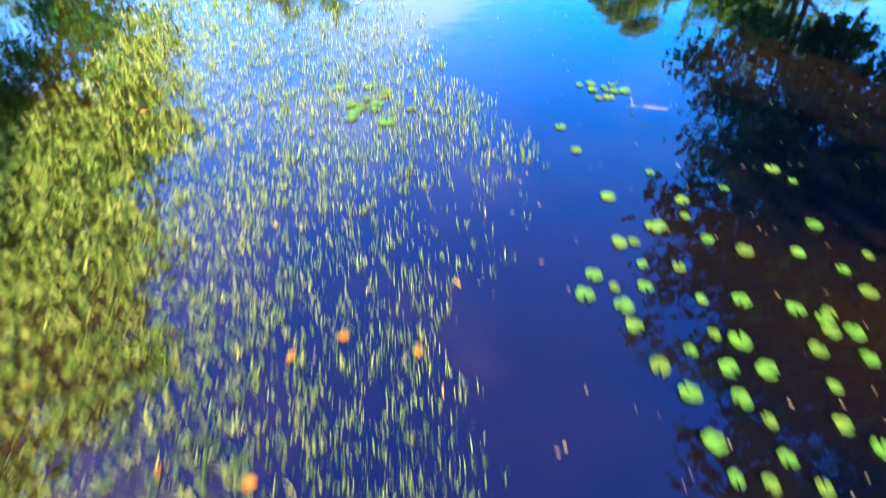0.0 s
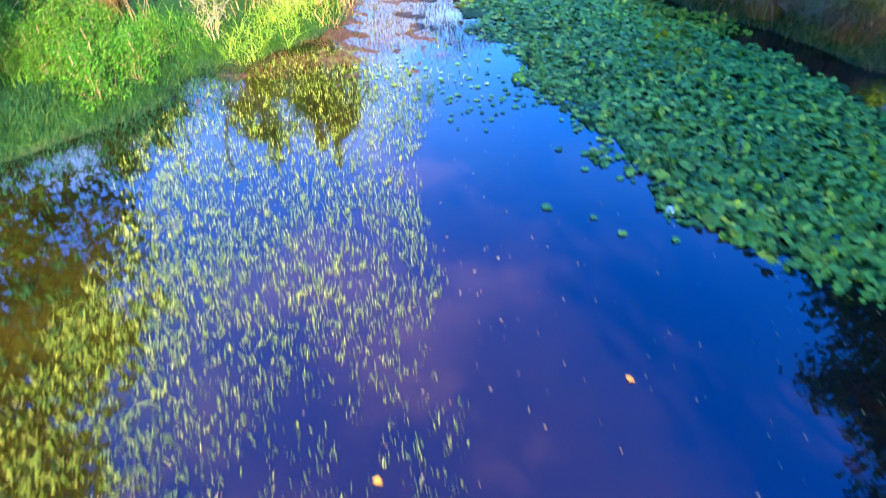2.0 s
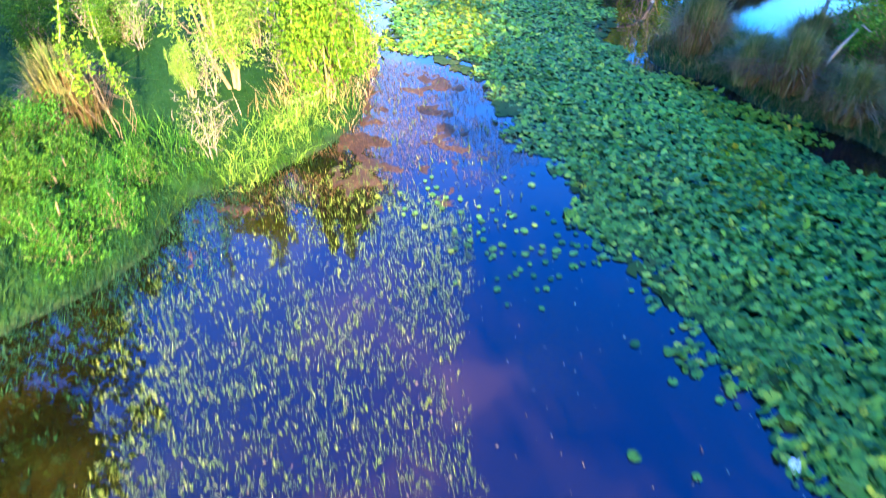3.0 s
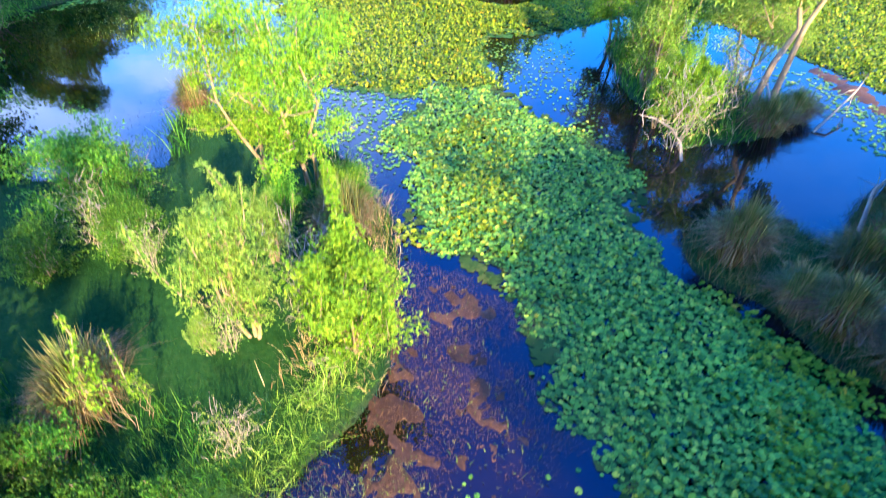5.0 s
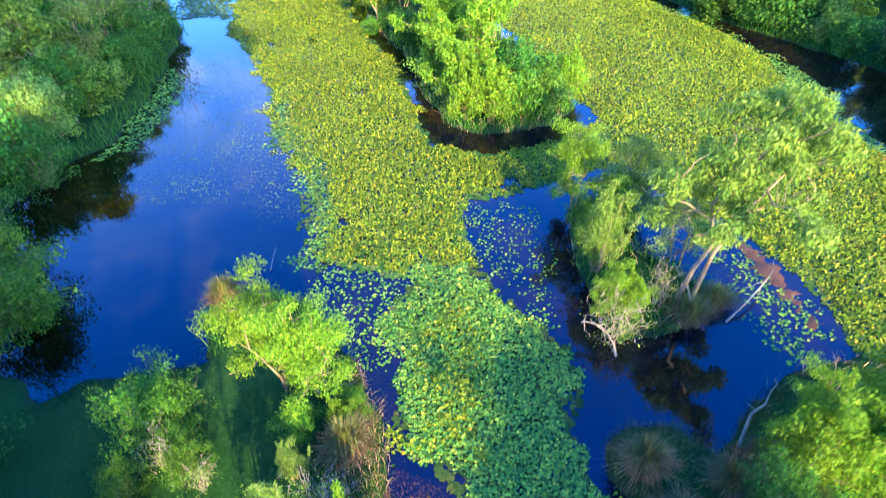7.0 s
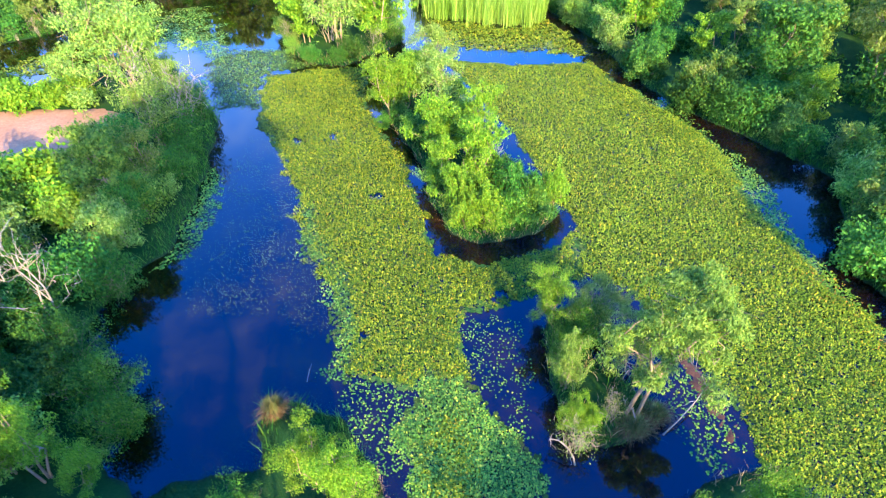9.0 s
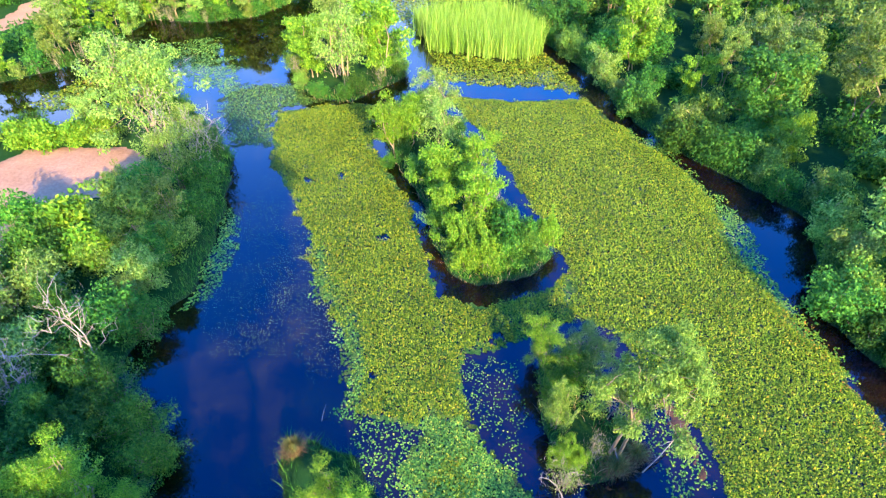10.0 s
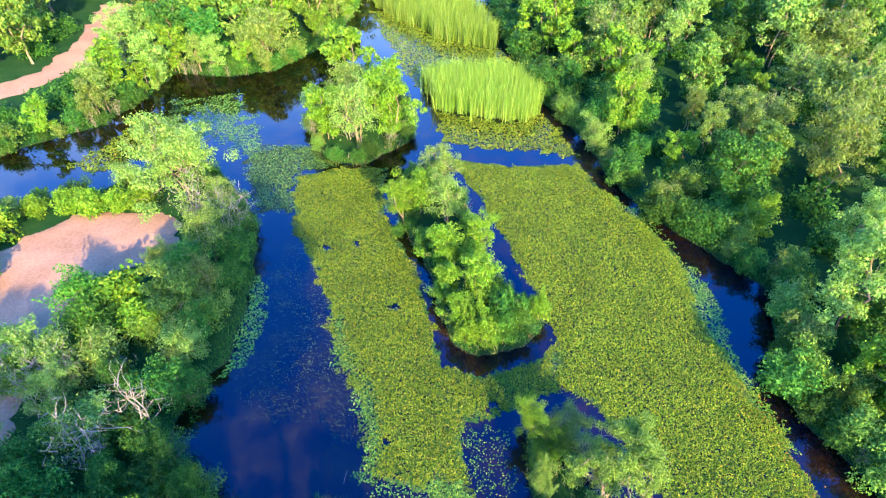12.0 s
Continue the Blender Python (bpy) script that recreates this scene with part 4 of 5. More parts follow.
def lily_bed(poly, per_m2, seed, r, lift, tilt, label, rag=0.35, keep=None, mat=None, sides=5):
    x, y, d, rng = scatter(poly, per_m2, seed, rag, keep)
    n = len(x)
    inner = np.clip(d / 0.8, 0, 1)
    rad = r * rng.uniform(0.65, 1.25, n)
    v, f = pads_mesh(x, y, rad, 0.012 + lift * inner * rng.rand(n), tilt, rng, sides)
    ob = new("lily_bed", mesh_of("lily_bed", v, f, mat or PAD))
    return tagged(ob, label, "water lilies", kind="stuff")


def open_water(x, y):
    return land_depth(x, y) < -0.05


EDGE_W = [(-7.0, 29.5), (-6.1, 26.4), (-4.7, 24.1), (-4.3, 22.0), (-4.3, 20.2), (-3.3, 20.4), (-3.4, 22.4), (-3.9, 24.4), (-5.2, 27.0), (-6.3, 29.8)]


def west_bed(x, y):
    """Open water without the bed's holes and its shade-coloured western margin."""
    return open_water(x, y) & (wave(x, y, 1.5, 17) + 0.4 * wave(x, y, 6.0, 18) + 0.2 * wave(x, y, 17.0, 19) > -1.15) & (edge_distance(EDGE_W, x, y) + 0.25 * wave(x, y, 5.0, 9) + 0.45 * wave(x, y, 37.0, 29) < 0.25)


# darkened pads in place of a cast shadow along this margin
lily_bed(EDGE_W, 90, 149, 0.07, 0.0, 0.04, "dark pads painted as shade along the western bed's margin", rag=0.4, keep=open_water, mat=PAD_UNDER)
# green instead of yellow-green: the shadow on this margin is in the colour
lily_bed(EDGE_W, 150, 49, 0.045, 0.0, 0.05, "loose flat pads in blue-green shade colour along the western bed's margin", rag=0.4, keep=open_water, mat=PAD_GREEN)
lily_bed(MAT_WEST, 560, 41, 0.035, 0.2, 0.6, "dense bed of yellow-green lily pads on the pond", keep=west_bed, sides=4)
lily_bed(MAT_EAST, 540, 42, 0.035, 0.2, 0.6, "wide dense bed of yellow-green lily pads", keep=open_water, sides=4)
mid = lily_bed(MAT_MID, 640, 43, 0.033, 0.11, 0.38, "crowded bed of round green lily pads", rag=0.3, keep=open_water, mat=PAD_GREEN, sides=6)
PAD_RUST = leaf_material("rusty_lily_pads", [(0, (0.12, 0.1, 0.015)), (0.6, (0.3, 0.16, 0.02)), (1, (0.45, 0.22, 0.03))], trans=0.15, rough=0.6)
EDGE_RUST = [(14.2, 27.0), (15.0, 25.2), (15.6, 21.1), (15.7, 18.5), (14.7, 18.5), (14.4, 21.6), (14.0, 25.0)]
lily_bed(EDGE_RUST, 38, 242, 0.036, 0.17, 0.6, "rusty orange leaves along the edge of the wide lily bed", rag=0.5, keep=open_water, mat=PAD_RUST)
lily_bed(MAT_NORTH, 130, 44, 0.065, 0.1, 0.35, "lily bed in front of the reeds", keep=open_water)
lily_bed(MAT_CREEK, 90, 45, 0.075, 0.08, 0.3, "yellowish lily bed in the side creek", keep=open_water)
# dark pads mixed in so the bed looks shaded
lily_bed(MAT_NORTHWEST, 120, 146, 0.065, 0.0, 0.05, "dark pads painted as shade at the mouth of the channel", rag=0.5, keep=open_water, mat=PAD_UNDER)
# tree shade over these two beds is put into the pads' colour
lily_bed(MAT_NORTHWEST, 150, 46, 0.036, 0.05, 0.2, "loose lily bed in blue-green shade colour at the mouth of the channel", rag=0.5, keep=open_water, mat=PAD_GREEN)
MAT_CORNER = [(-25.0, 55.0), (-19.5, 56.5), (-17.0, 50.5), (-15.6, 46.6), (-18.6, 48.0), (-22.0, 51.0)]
lily_bed(MAT_CORNER, 90, 48, 0.06, 0.0, 0.06, "lily pads in dark teal shade colour in the corner of the pond", rag=1.0, keep=open_water, mat=PAD_GREEN)
lily_bed(MAT_FAR, 90, 47, 0.075, 0.1, 0.3, "far pale lily bed between the reeds", keep=open_water)
# raised, yellower leaves that imitate sun patches on the crowded bed
SUNLIT_A = [(-1.2, 15.0), (-0.4, 14.5), (0.5, 14.4), (0.9, 15.8), (0.8, 17.6), (0.2, 18.8), (-0.7, 18.0), (-0.9, 16.6)]
SUNLIT_B = [(0.1, 13.8), (0.55, 14.2), (0.8, 12.4), (1.1, 10.8), (0.8, 10.9), (0.5, 12.0)]
SUNLIT_C = [(2.3, 13.7), (2.75, 13.5), (3.3, 12.1), (3.0, 12.0), (2.7, 12.9)]
SUNLIT_D = [(2.3, 12.7), (2.8, 12.6), (2.85, 11.6), (3.0, 10.2), (3.2, 8.6), (2.9, 8.8), (2.6, 10.4), (2.4, 11.7)]
for k, poly in enumerate((SUNLIT_A, SUNLIT_B, SUNLIT_C, SUNLIT_D)):
    lily_bed(poly, 400 if k else 480, 141 + 3 * k, 0.035, 0.14, 0.5, "raised yellow-green leaves coloured as sunlit streaks in the crowded lily bed", rag=0.6, keep=open_water, mat=PAD, sides=6)
# flat dark layer that paints the shade between the raised leaves
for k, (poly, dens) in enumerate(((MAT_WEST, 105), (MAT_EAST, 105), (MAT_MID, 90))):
    lily_bed([(x, y) for x, y in poly], dens, 161 + 3 * k, 0.085, 0.0, 0.02, "dark flat lily leaves that put shade into the gaps under the raised ones", rag=0.1, keep=west_bed, mat=PAD_UNDER, sides=6)
POOL_W = [(-3.6, 19.9), (-1.2, 20.2), (-1.3, 17.2), (-2.4, 16.6), (-3.3, 18.6)]
POOL_E = [(0.3, 22.4), (2.2, 22.4), (2.6, 20.0), (2.2, 18.2), (1.2, 19.0), (0.3, 20.3)]
POOL_S = [(7.0, 20.4), (8.0, 20.6), (8.4, 17.6), (7.0, 17.0), (6.6, 19.0)]
SHADE_W = [(-12.0, 25.4), (-10.9, 26.2), (-10.9, 29.6), (-11.6, 33.0), (-12.4, 33.0), (-12.4, 28.7)]
EDGE_E = [(11.3, 41.0), (12.9, 39.6), (14.4, 35.5), (15.0, 32.0), (15.0, 28.0), (15.5, 24.6), (15.2, 22.0), (14.4, 23.8), (13.7, 28.0), (13.5, 33.0), (12.6, 37.0)]
EDGE_M = [(-0.2, 11.6), (0.6, 11.6), (0.9, 10.0), (1.4, 9.0), (1.9, 7.4), (1.3, 7.6), (0.5, 9.0), (0.1, 10.4)]
lily_bed(POOL_W, 120, 51, 0.032, 0.0, 0.03, "scattered flat lily pads on open water", rag=0.5, keep=open_water, mat=PAD_GREEN, sides=8)
lily_bed(POOL_E, 62, 52, 0.03, 0.0, 0.03, "sparse small lily pads floating on dark water", rag=0.5, keep=open_water, mat=PAD_GREEN, sides=8)
lily_bed(POOL_S, 110, 53, 0.034, 0.0, 0.05, "scattered blue-green pads by the mud bar", rag=0.5, keep=open_water, mat=PAD_GREEN, sides=8)
# shade under the bank trees is part of the pad colour here too
lily_bed(SHADE_W, 130, 54, 0.055, 0.02, 0.15, "lily bed in shade colour under the west bank trees", rag=0.3, keep=open_water, mat=PAD_GREEN)
lily_bed(EDGE_E, 190, 55, 0.048, 0.0, 0.08, "loose fringe of shade-coloured pads along the channel", rag=0.5, keep=open_water, mat=PAD_GREEN)
lily_bed([(-0.8, 10.7), (0.5, 10.9), (0.8, 9.9), (0.2, 9.5), (-0.6, 9.7)], 60, 57, 0.028, 0.0, 0.04, "pale flat pads in the narrow channel", rag=0.4, keep=open_water, mat=PAD_GREEN, sides=8)
lily_bed(EDGE_M, 12, 56, 0.036, 0.0, 0.04, "loose pads drifting off the crowded bed", rag=0.4, keep=open_water, mat=PAD_GREEN, sides=8)


# single pads that drift at the start of the flight, each a piece of one loose patch
PATCH = [(0.71, 1.77), (0.64, 1.65), (0.78, 1.69), (0.91, 1.69), (0.79, 1.58), (0.8, 1.47), (0.84, 1.27), (0.98, 1.34), (0.91, 1.15), (1.09, 1.25), (1.08, 1.12),
         (1.14, 1.03), (0.92, 0.96), (0.94, 0.83), (1.13, 0.89), (1.04, 0.81), (1.2, 0.79), (1.11, 2.11), (1.26, 2.18), (1.3, 2.0), (1.44, 1.91), (1.1, 1.81),
         (0.88, 1.99), (0.94, 1.83), (1.68, 1.89), (1.86, 2.09), (1.82, 1.77), (1.99, 1.86), (1.66, 1.41), (1.64, 1.28), (1.44, 1.16), (1.47, 1.33), (0.92, 2.36),
         (0.85, 2.83), (0.81, 3.11), (1.21, 2.58), (1.55, 2.41), (1.29, 2.31)]
PAD_MESHES = []
BUNCHES = []
for k in range(6):
    rng = np.random.RandomState(600 + k)
    v, f = pads_mesh(np.zeros(1), np.zeros(1), np.array([1.0]), np.array([0.05]), 0.02 + 0.05 * (k % 3), rng, 14)
    v[0, 2] = 0.02
    PAD_MESHES.append(mesh_of("lily_pad", v, f, PAD_MIXED if k < 3 else PAD_GREEN))


def pad_pieces(root, places, r, seed, lift=0.0, tilt=0.0):
    rng = np.random.RandomState(seed)
    for x, y in places:
        ob = new("lily_pad", PAD_MESHES[rng.randint(6)])
        ob.parent = root
        q = r * rng.uniform(0.7, 1.3)
        ob.matrix_basis = pose(x - root.location.x, y - root.location.y, 0.008 + lift * rng.rand(), rng.randn() * tilt, rng.randn() * tilt, rng.uniform(0, 360)) @ Matrix.Diagonal((q, q * rng.uniform(0.85, 1), q, 1))


rng = np.random.RandomState(77)
for cx, cy, rx_, n_, q in ((-0.34, 3.49, 0.2, 13, 0.042), (1.24, 3.62, 0.15, 10, 0.034)):
    bunch = thing("lily_patch", (cx, cy, 0), "small bunch of bright yellow-green floating lily pads", "water lilies")
    spots = []
    while len(spots) < n_:
        px, py = cx + rng.randn() * rx_ * 0.7, cy + rng.randn() * rx_ * 0.7
        if all(math.hypot(px - a_, py - b_) > 1.5 * q for a_, b_ in spots):
            spots.append((px, py))
    BUNCHES.append((bunch, spots, q))
loose = thing("lily_patch", (1.1, 1.6, 0), "loose patch of floating green lily pads", "water lilies")
more = np.random.RandomState(3).randn(22, 2) * np.array([0.4, 0.45]) + np.array([1.6, 1.7])
for k, (bunch, spots, q) in enumerate(BUNCHES):
    pad_pieces(bunch, spots, q, 640 + k)
pad_pieces(loose, PATCH + [tuple(p) for p in more], 0.034, 61)
x, y, d, rng = scatter([(1.5, 8.9), (1.9, 7.6), (2.4, 7.1), (3.6, 6.6), (4.1, 8.6), (2.2, 9.2)], 120, 62, 0.2)
pad_pieces(mid, list(zip(x, y))[:300], 0.046, 63, 0.06, 9)

# ---- weeds, grass, reeds and rushes ----


def blade_bed(name, label, category, material, poly, per_m2, seed, h, w, lean, rag=0.2, keep=None, thin=0.0, on_ground=False, tuft=1):
    x, y, d, rng = scatter(poly, per_m2 / tuft, seed, rag, keep)
    if thin:
        ok = wave(x, y, 1.6, seed + 4) + 0.6 * wave(x, y, 5.0, seed + 5) > rng.uniform(-1.2, 1.2, len(x)) + thin
        x, y = x[ok], y[ok]
    if tuft > 1:
        many = rng.poisson(tuft, len(x))
        x, y = np.repeat(x, many), np.repeat(y, many)
        x, y = x + rng.randn(len(x)) * 0.013, y + rng.randn(len(x)) * 0.02
    n = len(x)
    z = ground_height(x, y) - 0.02 if on_ground else np.full(n, -0.02)
    hh = rng.uniform(h[0], h[1], n)
    v, f = blades_mesh(x, y, z, hh, w * rng.uniform(0.6, 1.4, n), hh * lean * rng.rand(n), rng)
    return tagged(new(name, mesh_of(name, v, f, material)), label, category, kind="stuff")


def wet_edge(x, y):
    return land_depth(x, y) > -0.12


def dry_ground(x, y):
    return land_depth(x, y) > 0.02


blade_bed("waterweed", "pale green waterweed tips standing in shallow water", "waterweed", WEED, SHOAL, 2900, 71, (0.025, 0.085), 0.0042, 0.35, thin=-0.45, keep=open_water, tuft=3)
START_SHOAL = [(-4.2, 1.6), (-4.2, -1.5), (-0.8, -1.5), (-0.65, 0.9), (-0.85, 1.4), (-1.2, 1.8), (-1.15, 2.5), (-1.5, 3.3), (-2.1, 4.3), (-2.4, 3.4), (-3.0, 2.6)]
LEFT_SHOAL = [(-2.4, 4.4), (-1.8, 4.4), (-1.9, 6.2), (-2.3, 7.8), (-2.7, 9.0), (-3.2, 8.8), (-2.8, 7.4), (-2.8, 6.2)]
WEST_SHOAL = [(-4.4, 3.0), (-2.6, 3.6), (-2.5, 5.0), (-2.7, 6.6), (-2.9, 8.4), (-3.4, 9.0), (-5.0, 7.6), (-6.0, 5.0)]
blade_bed("waterweed", "dense yellowish waterweed in dark shallow water", "waterweed", WEED, START_SHOAL, 950, 172, (0.035, 0.11), 0.006, 0.5, keep=open_water, tuft=5, thin=-0.75)
blade_bed("waterweed", "yellowish waterweed near the west shore", "waterweed", WEED, LEFT_SHOAL, 430, 72, (0.04, 0.11), 0.005, 0.5, keep=open_water, tuft=4)
blade_bed("waterweed", "thin dark green weed along the shaded west shore", "waterweed", FLOODED, WEST_SHOAL, 420, 272, (0.04, 0.12), 0.005, 0.5, keep=open_water, tuft=4, thin=-0.2)
blade_bed("mud_stubble", "brown dead stalks and weed on the mud flat", "stubble", DRYRUSH, MUDFLAT, 2300, 73, (0.015, 0.08), 0.005, 1.2, rag=0.7, keep=open_water)
blade_bed("waterweed", "yellow-green weed tips between mud and lily pads", "waterweed", WEED, [(-1.6, 13.4), (-0.4, 13.6), (0.0, 12.2), (0.2, 10.8), (-0.4, 10.0), (-1.6, 10.8)], 150, 74, (0.04, 0.1), 0.011, 0.9, thin=0.2)
TURF_AREA = [(-1.7, 12.6), (-1.6, 14.2), (-1.9, 15.6), (-3.6, 18.3), (-6.2, 19.2), (-6.0, 17.0), (-9.0, 15.8), (-9.5, 10.0), (-5.2, 8.3), (-3.2, 9.8), (-2.4, 11.4)]
blade_bed("turf_grass", "short dark green grass on the spit", "grass", TURFBLADE, TURF_AREA, 800, 75, (0.015, 0.06), 0.006, 0.9, keep=dry_ground, on_ground=True)
blade_bed("tall_grass", "lush tall grass and herbs on the near bank", "grass", GRASS, [(-3.0, 11.2), (-3.6, 12.0), (-5.4, 11.9), (-8.5, 13.0), (-9.5, 10.0), (-6.0, 9.2), (-4.2, 9.9)], 620, 76, (0.06, 0.26), 0.008, 1.0, keep=dry_ground, on_ground=True)
blade_bed("tall_grass", "long yellow-green grass hanging over the bank's edge", "grass", REED, [(-3.0, 10.8), (-2.5, 11.05), (-2.1, 11.6), (-1.75, 12.4), (-2.0, 12.7), (-2.4, 12.2), (-2.9, 11.5)], 900, 78, (0.06, 0.3), 0.006, 1.7, rag=0.3, keep=wet_edge, on_ground=True, tuft=9)
blade_bed("tall_grass", "tangled green grass along the bank's edge", "grass", GRASS, [(-3.3, 10.4), (-2.5, 11.05), (-2.1, 11.6), (-1.75, 12.4), (-2.1, 12.7), (-2.6, 12.0), (-3.3, 11.3)], 900, 79, (0.04, 0.2), 0.006, 1.6, rag=0.3, keep=wet_edge, on_ground=True, tuft=6)
blade_bed("tall_grass", "dry and green grass tussocks along the spit's shore", "grass", GRASS, [(-1.6, 12.4), (-1.5, 15.0), (-2.6, 17.0), (-3.3, 17.0), (-2.6, 14.6), (-2.4, 12.0)], 160, 77, (0.15, 0.45), 0.014, 0.7, keep=dry_ground, on_ground=True)


def fringe(name, label, material, per_m, seed, h, w, lands, box, lo=-0.02, loose=0.3):
    """Grass that hangs over the water all along the shores."""
    rng = np.random.RandomState(seed)
    xs, ys = [], []
    for poly in lands:
        for (ax, ay), (bx, by) in zip(poly, poly[1:] + poly[:1]):
            n = int(math.hypot(bx - ax, by - ay) * per_m)
            t = rng.rand(n)
            xs.append(ax + (bx - ax) * t + rng.randn(n) * loose)
            ys.append(ay + (by - ay) * t + rng.randn(n) * loose)
    x, y = np.concatenate(xs), np.concatenate(ys)
    ok = (x > box[0]) & (x < box[1]) & (y > box[2]) & (y < box[3])
    x, y = x[ok], y[ok]
    d = land_depth(x, y)
    ok = (d > lo) & (d < 0.9)
    x, y = x[ok], y[ok]
    n = len(x)
    hh = rng.uniform(h[0], h[1], n)
    v, f = blades_mesh(x, y, np.maximum(ground_height(x, y), -0.02) - 0.02, hh, w * rng.uniform(0.6, 1.4, n), hh * rng.uniform(0.3, 1.1, n), rng)
    return tagged(new(name, mesh_of(name, v, f, material)), label, "grass", kind="stuff")


fringe("shore_grass", "rough green grass along the far shores", GRASS, 110, 81, (0.2, 0.55), 0.02, LANDS, (-34, 22, 17, 86))
fringe("shore_grass", "short green grass along the near shores", TURFBLADE, 240, 86, (0.06, 0.22), 0.009, LANDS, (-9, 12, 6, 17))
fringe("shore_straw", "dry straw-coloured grass along the shores", STRAW, 45, 82, (0.1, 0.45), 0.018, [ISLE_LONG, ISLE_NORTH, ISLE_NEAR, ISLE_EAST], (-34, 22, 16, 86), -0.1, 0.55)
fringe("flooded_grass", "short grass running out into the shallow water", FLOODED, 2600, 87, (0.03, 0.12), 0.008, [BANK_WEST], (-7.5, -2.6, 6, 12), -0.95, 0.55)
fringe("flooded_grass", "thin grass and moss at the spit's wet edge", FLOODED, 500, 89, (0.02, 0.12), 0.007, [BANK_WEST], (-7.5, -1.4, 9, 20), -0.3, 0.35)
fringe("shore_straw", "dry straw grass under the spit's trees", STRAW, 260, 88, (0.08, 0.3), 0.008, [[(-1.8, 12.6), (-1.9, 15.0), (-2.6, 16.6)], [(-2.6, 12.4), (-2.9, 14.6)]], (-4, -1, 11, 18), -0.1, 0.35)
fringe("flooded_grass", "drowned teal grass round the tip of the spit", FLOODED, 900, 94, (0.02, 0.08), 0.008, [BANK_WEST], (-8.5, -1.6, 14, 21), -1.3, 0.6)
fringe("shore_sedge", "brown and green sedge hanging over the east islet's edge", DRYRUSH, 150, 92, (0.1, 0.3), 0.006, [ISLE_EAST], (2, 7, 6.5, 16), -0.06, 0.2)
fringe("shore_sedge", "green sedge along the east islet's edge", SEDGE, 260, 93, (0.08, 0.28), 0.006, [ISLE_EAST], (2, 7, 6.5, 16), -0.1, 0.25)
blade_bed("reed_bed", "dense stand of tall bright green reeds", "reeds", REED, REED_FRONT, 150, 83, (1.5, 2.5), 0.034, 0.35, rag=0.5)
blade_bed("reed_bed", "far stand of tall pale green reeds", "reeds", REED, REED_BACK, 95, 84, (1.5, 2.4), 0.04, 0.35, rag=0.6)
blade_bed("floating_weed", "thin brownish weed drifting in the west channel", "waterweed", WEED, [(-11.0, 36), (-9.2, 35.3), (-7.2, 31.4), (-5.6, 26.5), (-4.2, 22.6), (-5.6, 21.4), (-8.1, 25.5), (-10.6, 31.3)], 520, 85, (0.01, 0.04), 0.02, 2.0, thin=-0.2)
blade_bed("floating_weed", "olive waterweed among the tree reflections by the west bank", "waterweed", WEED, [(-11.2, 34), (-9.4, 33.0), (-7.6, 27.5), (-7.0, 23.0), (-10.0, 23.0), (-11.6, 26.0)], 420, 185, (0.01, 0.05), 0.018, 1.5, thin=-0.2)


def rush_tuft(x, y, height, spread, seed, n=2000, z=None):
    """A rush clump: green stems in the middle, dry ones bending out all round."""
    rng = np.random.RandomState(seed)
    g = float(ground_height(np.array([x]), np.array([y]))[0]) if z is None else z
    root = thing("rush_tuft", (x, y, max(g, -0.05)), "domed tuft of brown and green rushes at the water", "rush")
    for name, mat, m, up, out in (("green_core", RUSH, n // 2, 1.0, 0.55), ("dry_skirt", DRYRUSH, n // 2, 0.75, 1.0)):
        a, q = rng.uniform(0, 6.283, m), rng.rand(m) ** 0.8
        swell = 1 + 0.28 * np.sin(a * 2 + seed) + 0.18 * np.sin(a * 5 + 2 * seed)
        a = a + rng.randn(m) * 0.3
        r0, r1 = 0.5 * spread * np.sqrt(rng.rand(m)) * rng.rand(m), spread * swell * out * (0.1 + 0.75 * q) * rng.uniform(0.5, 1.15, m)
        hh = height * up * rng.uniform(0.65, 1.05, m) * (1 - 0.35 * q)
        c, s_ = np.cos(a), np.sin(a)
        p0 = np.stack([c * r0, s_ * r0, np.full(m, -0.05)], 1)
        p1 = np.stack([c * (r0 + 0.45 * r1), s_ * (r0 + 0.45 * r1), hh * 0.8], 1)
        p2 = np.stack([c * (r0 + r1), s_ * (r0 + r1), hh * (1 - 0.75 * q * out * rng.rand(m))], 1)
        sd = np.stack([-s_, c, np.zeros(m)], 1) * 0.0045
        v = np.stack([p0 - sd, p0 + sd, p1 + sd, p1 - sd, p2 + sd * 0.3, p2 - sd * 0.3], 1).reshape(-1, 3)
        b = (np.arange(m) * 6)[:, None]
        f = np.concatenate([b + np.array([[0, 1, 2, 3]]), b + np.array([[3, 2, 4, 5]])], 0)
        part(name, v, f, mat, root)
    return root


for k, (x, y, h, sp) in enumerate(((3.15, 14.2, 1.05, 0.65), (3.9, 12.9, 0.8, 0.7), (4.6, 13.8, 0.7, 0.6), (-4.75, 11.9, 1.0, 0.7), (-2.35, 14.6, 1.1, 0.7), (-5.7, 18.6, 1.0, 0.55),
                                   (4.9, 11.2, 0.8, 0.7), (5.3, 9.6, 0.9, 0.7), (3.6, 13.3, 0.7, 0.55), (4.3, 12.2, 0.7, 0.6), (5.2, 12.8, 0.8, 0.7), (5.4, 14.2, 0.6, 0.6), (5.4, 18.0, 0.8, 0.7), (6.2, 18.5, 0.7, 0.7))):
    rush_tuft(x, y, h, sp, 900 + k)


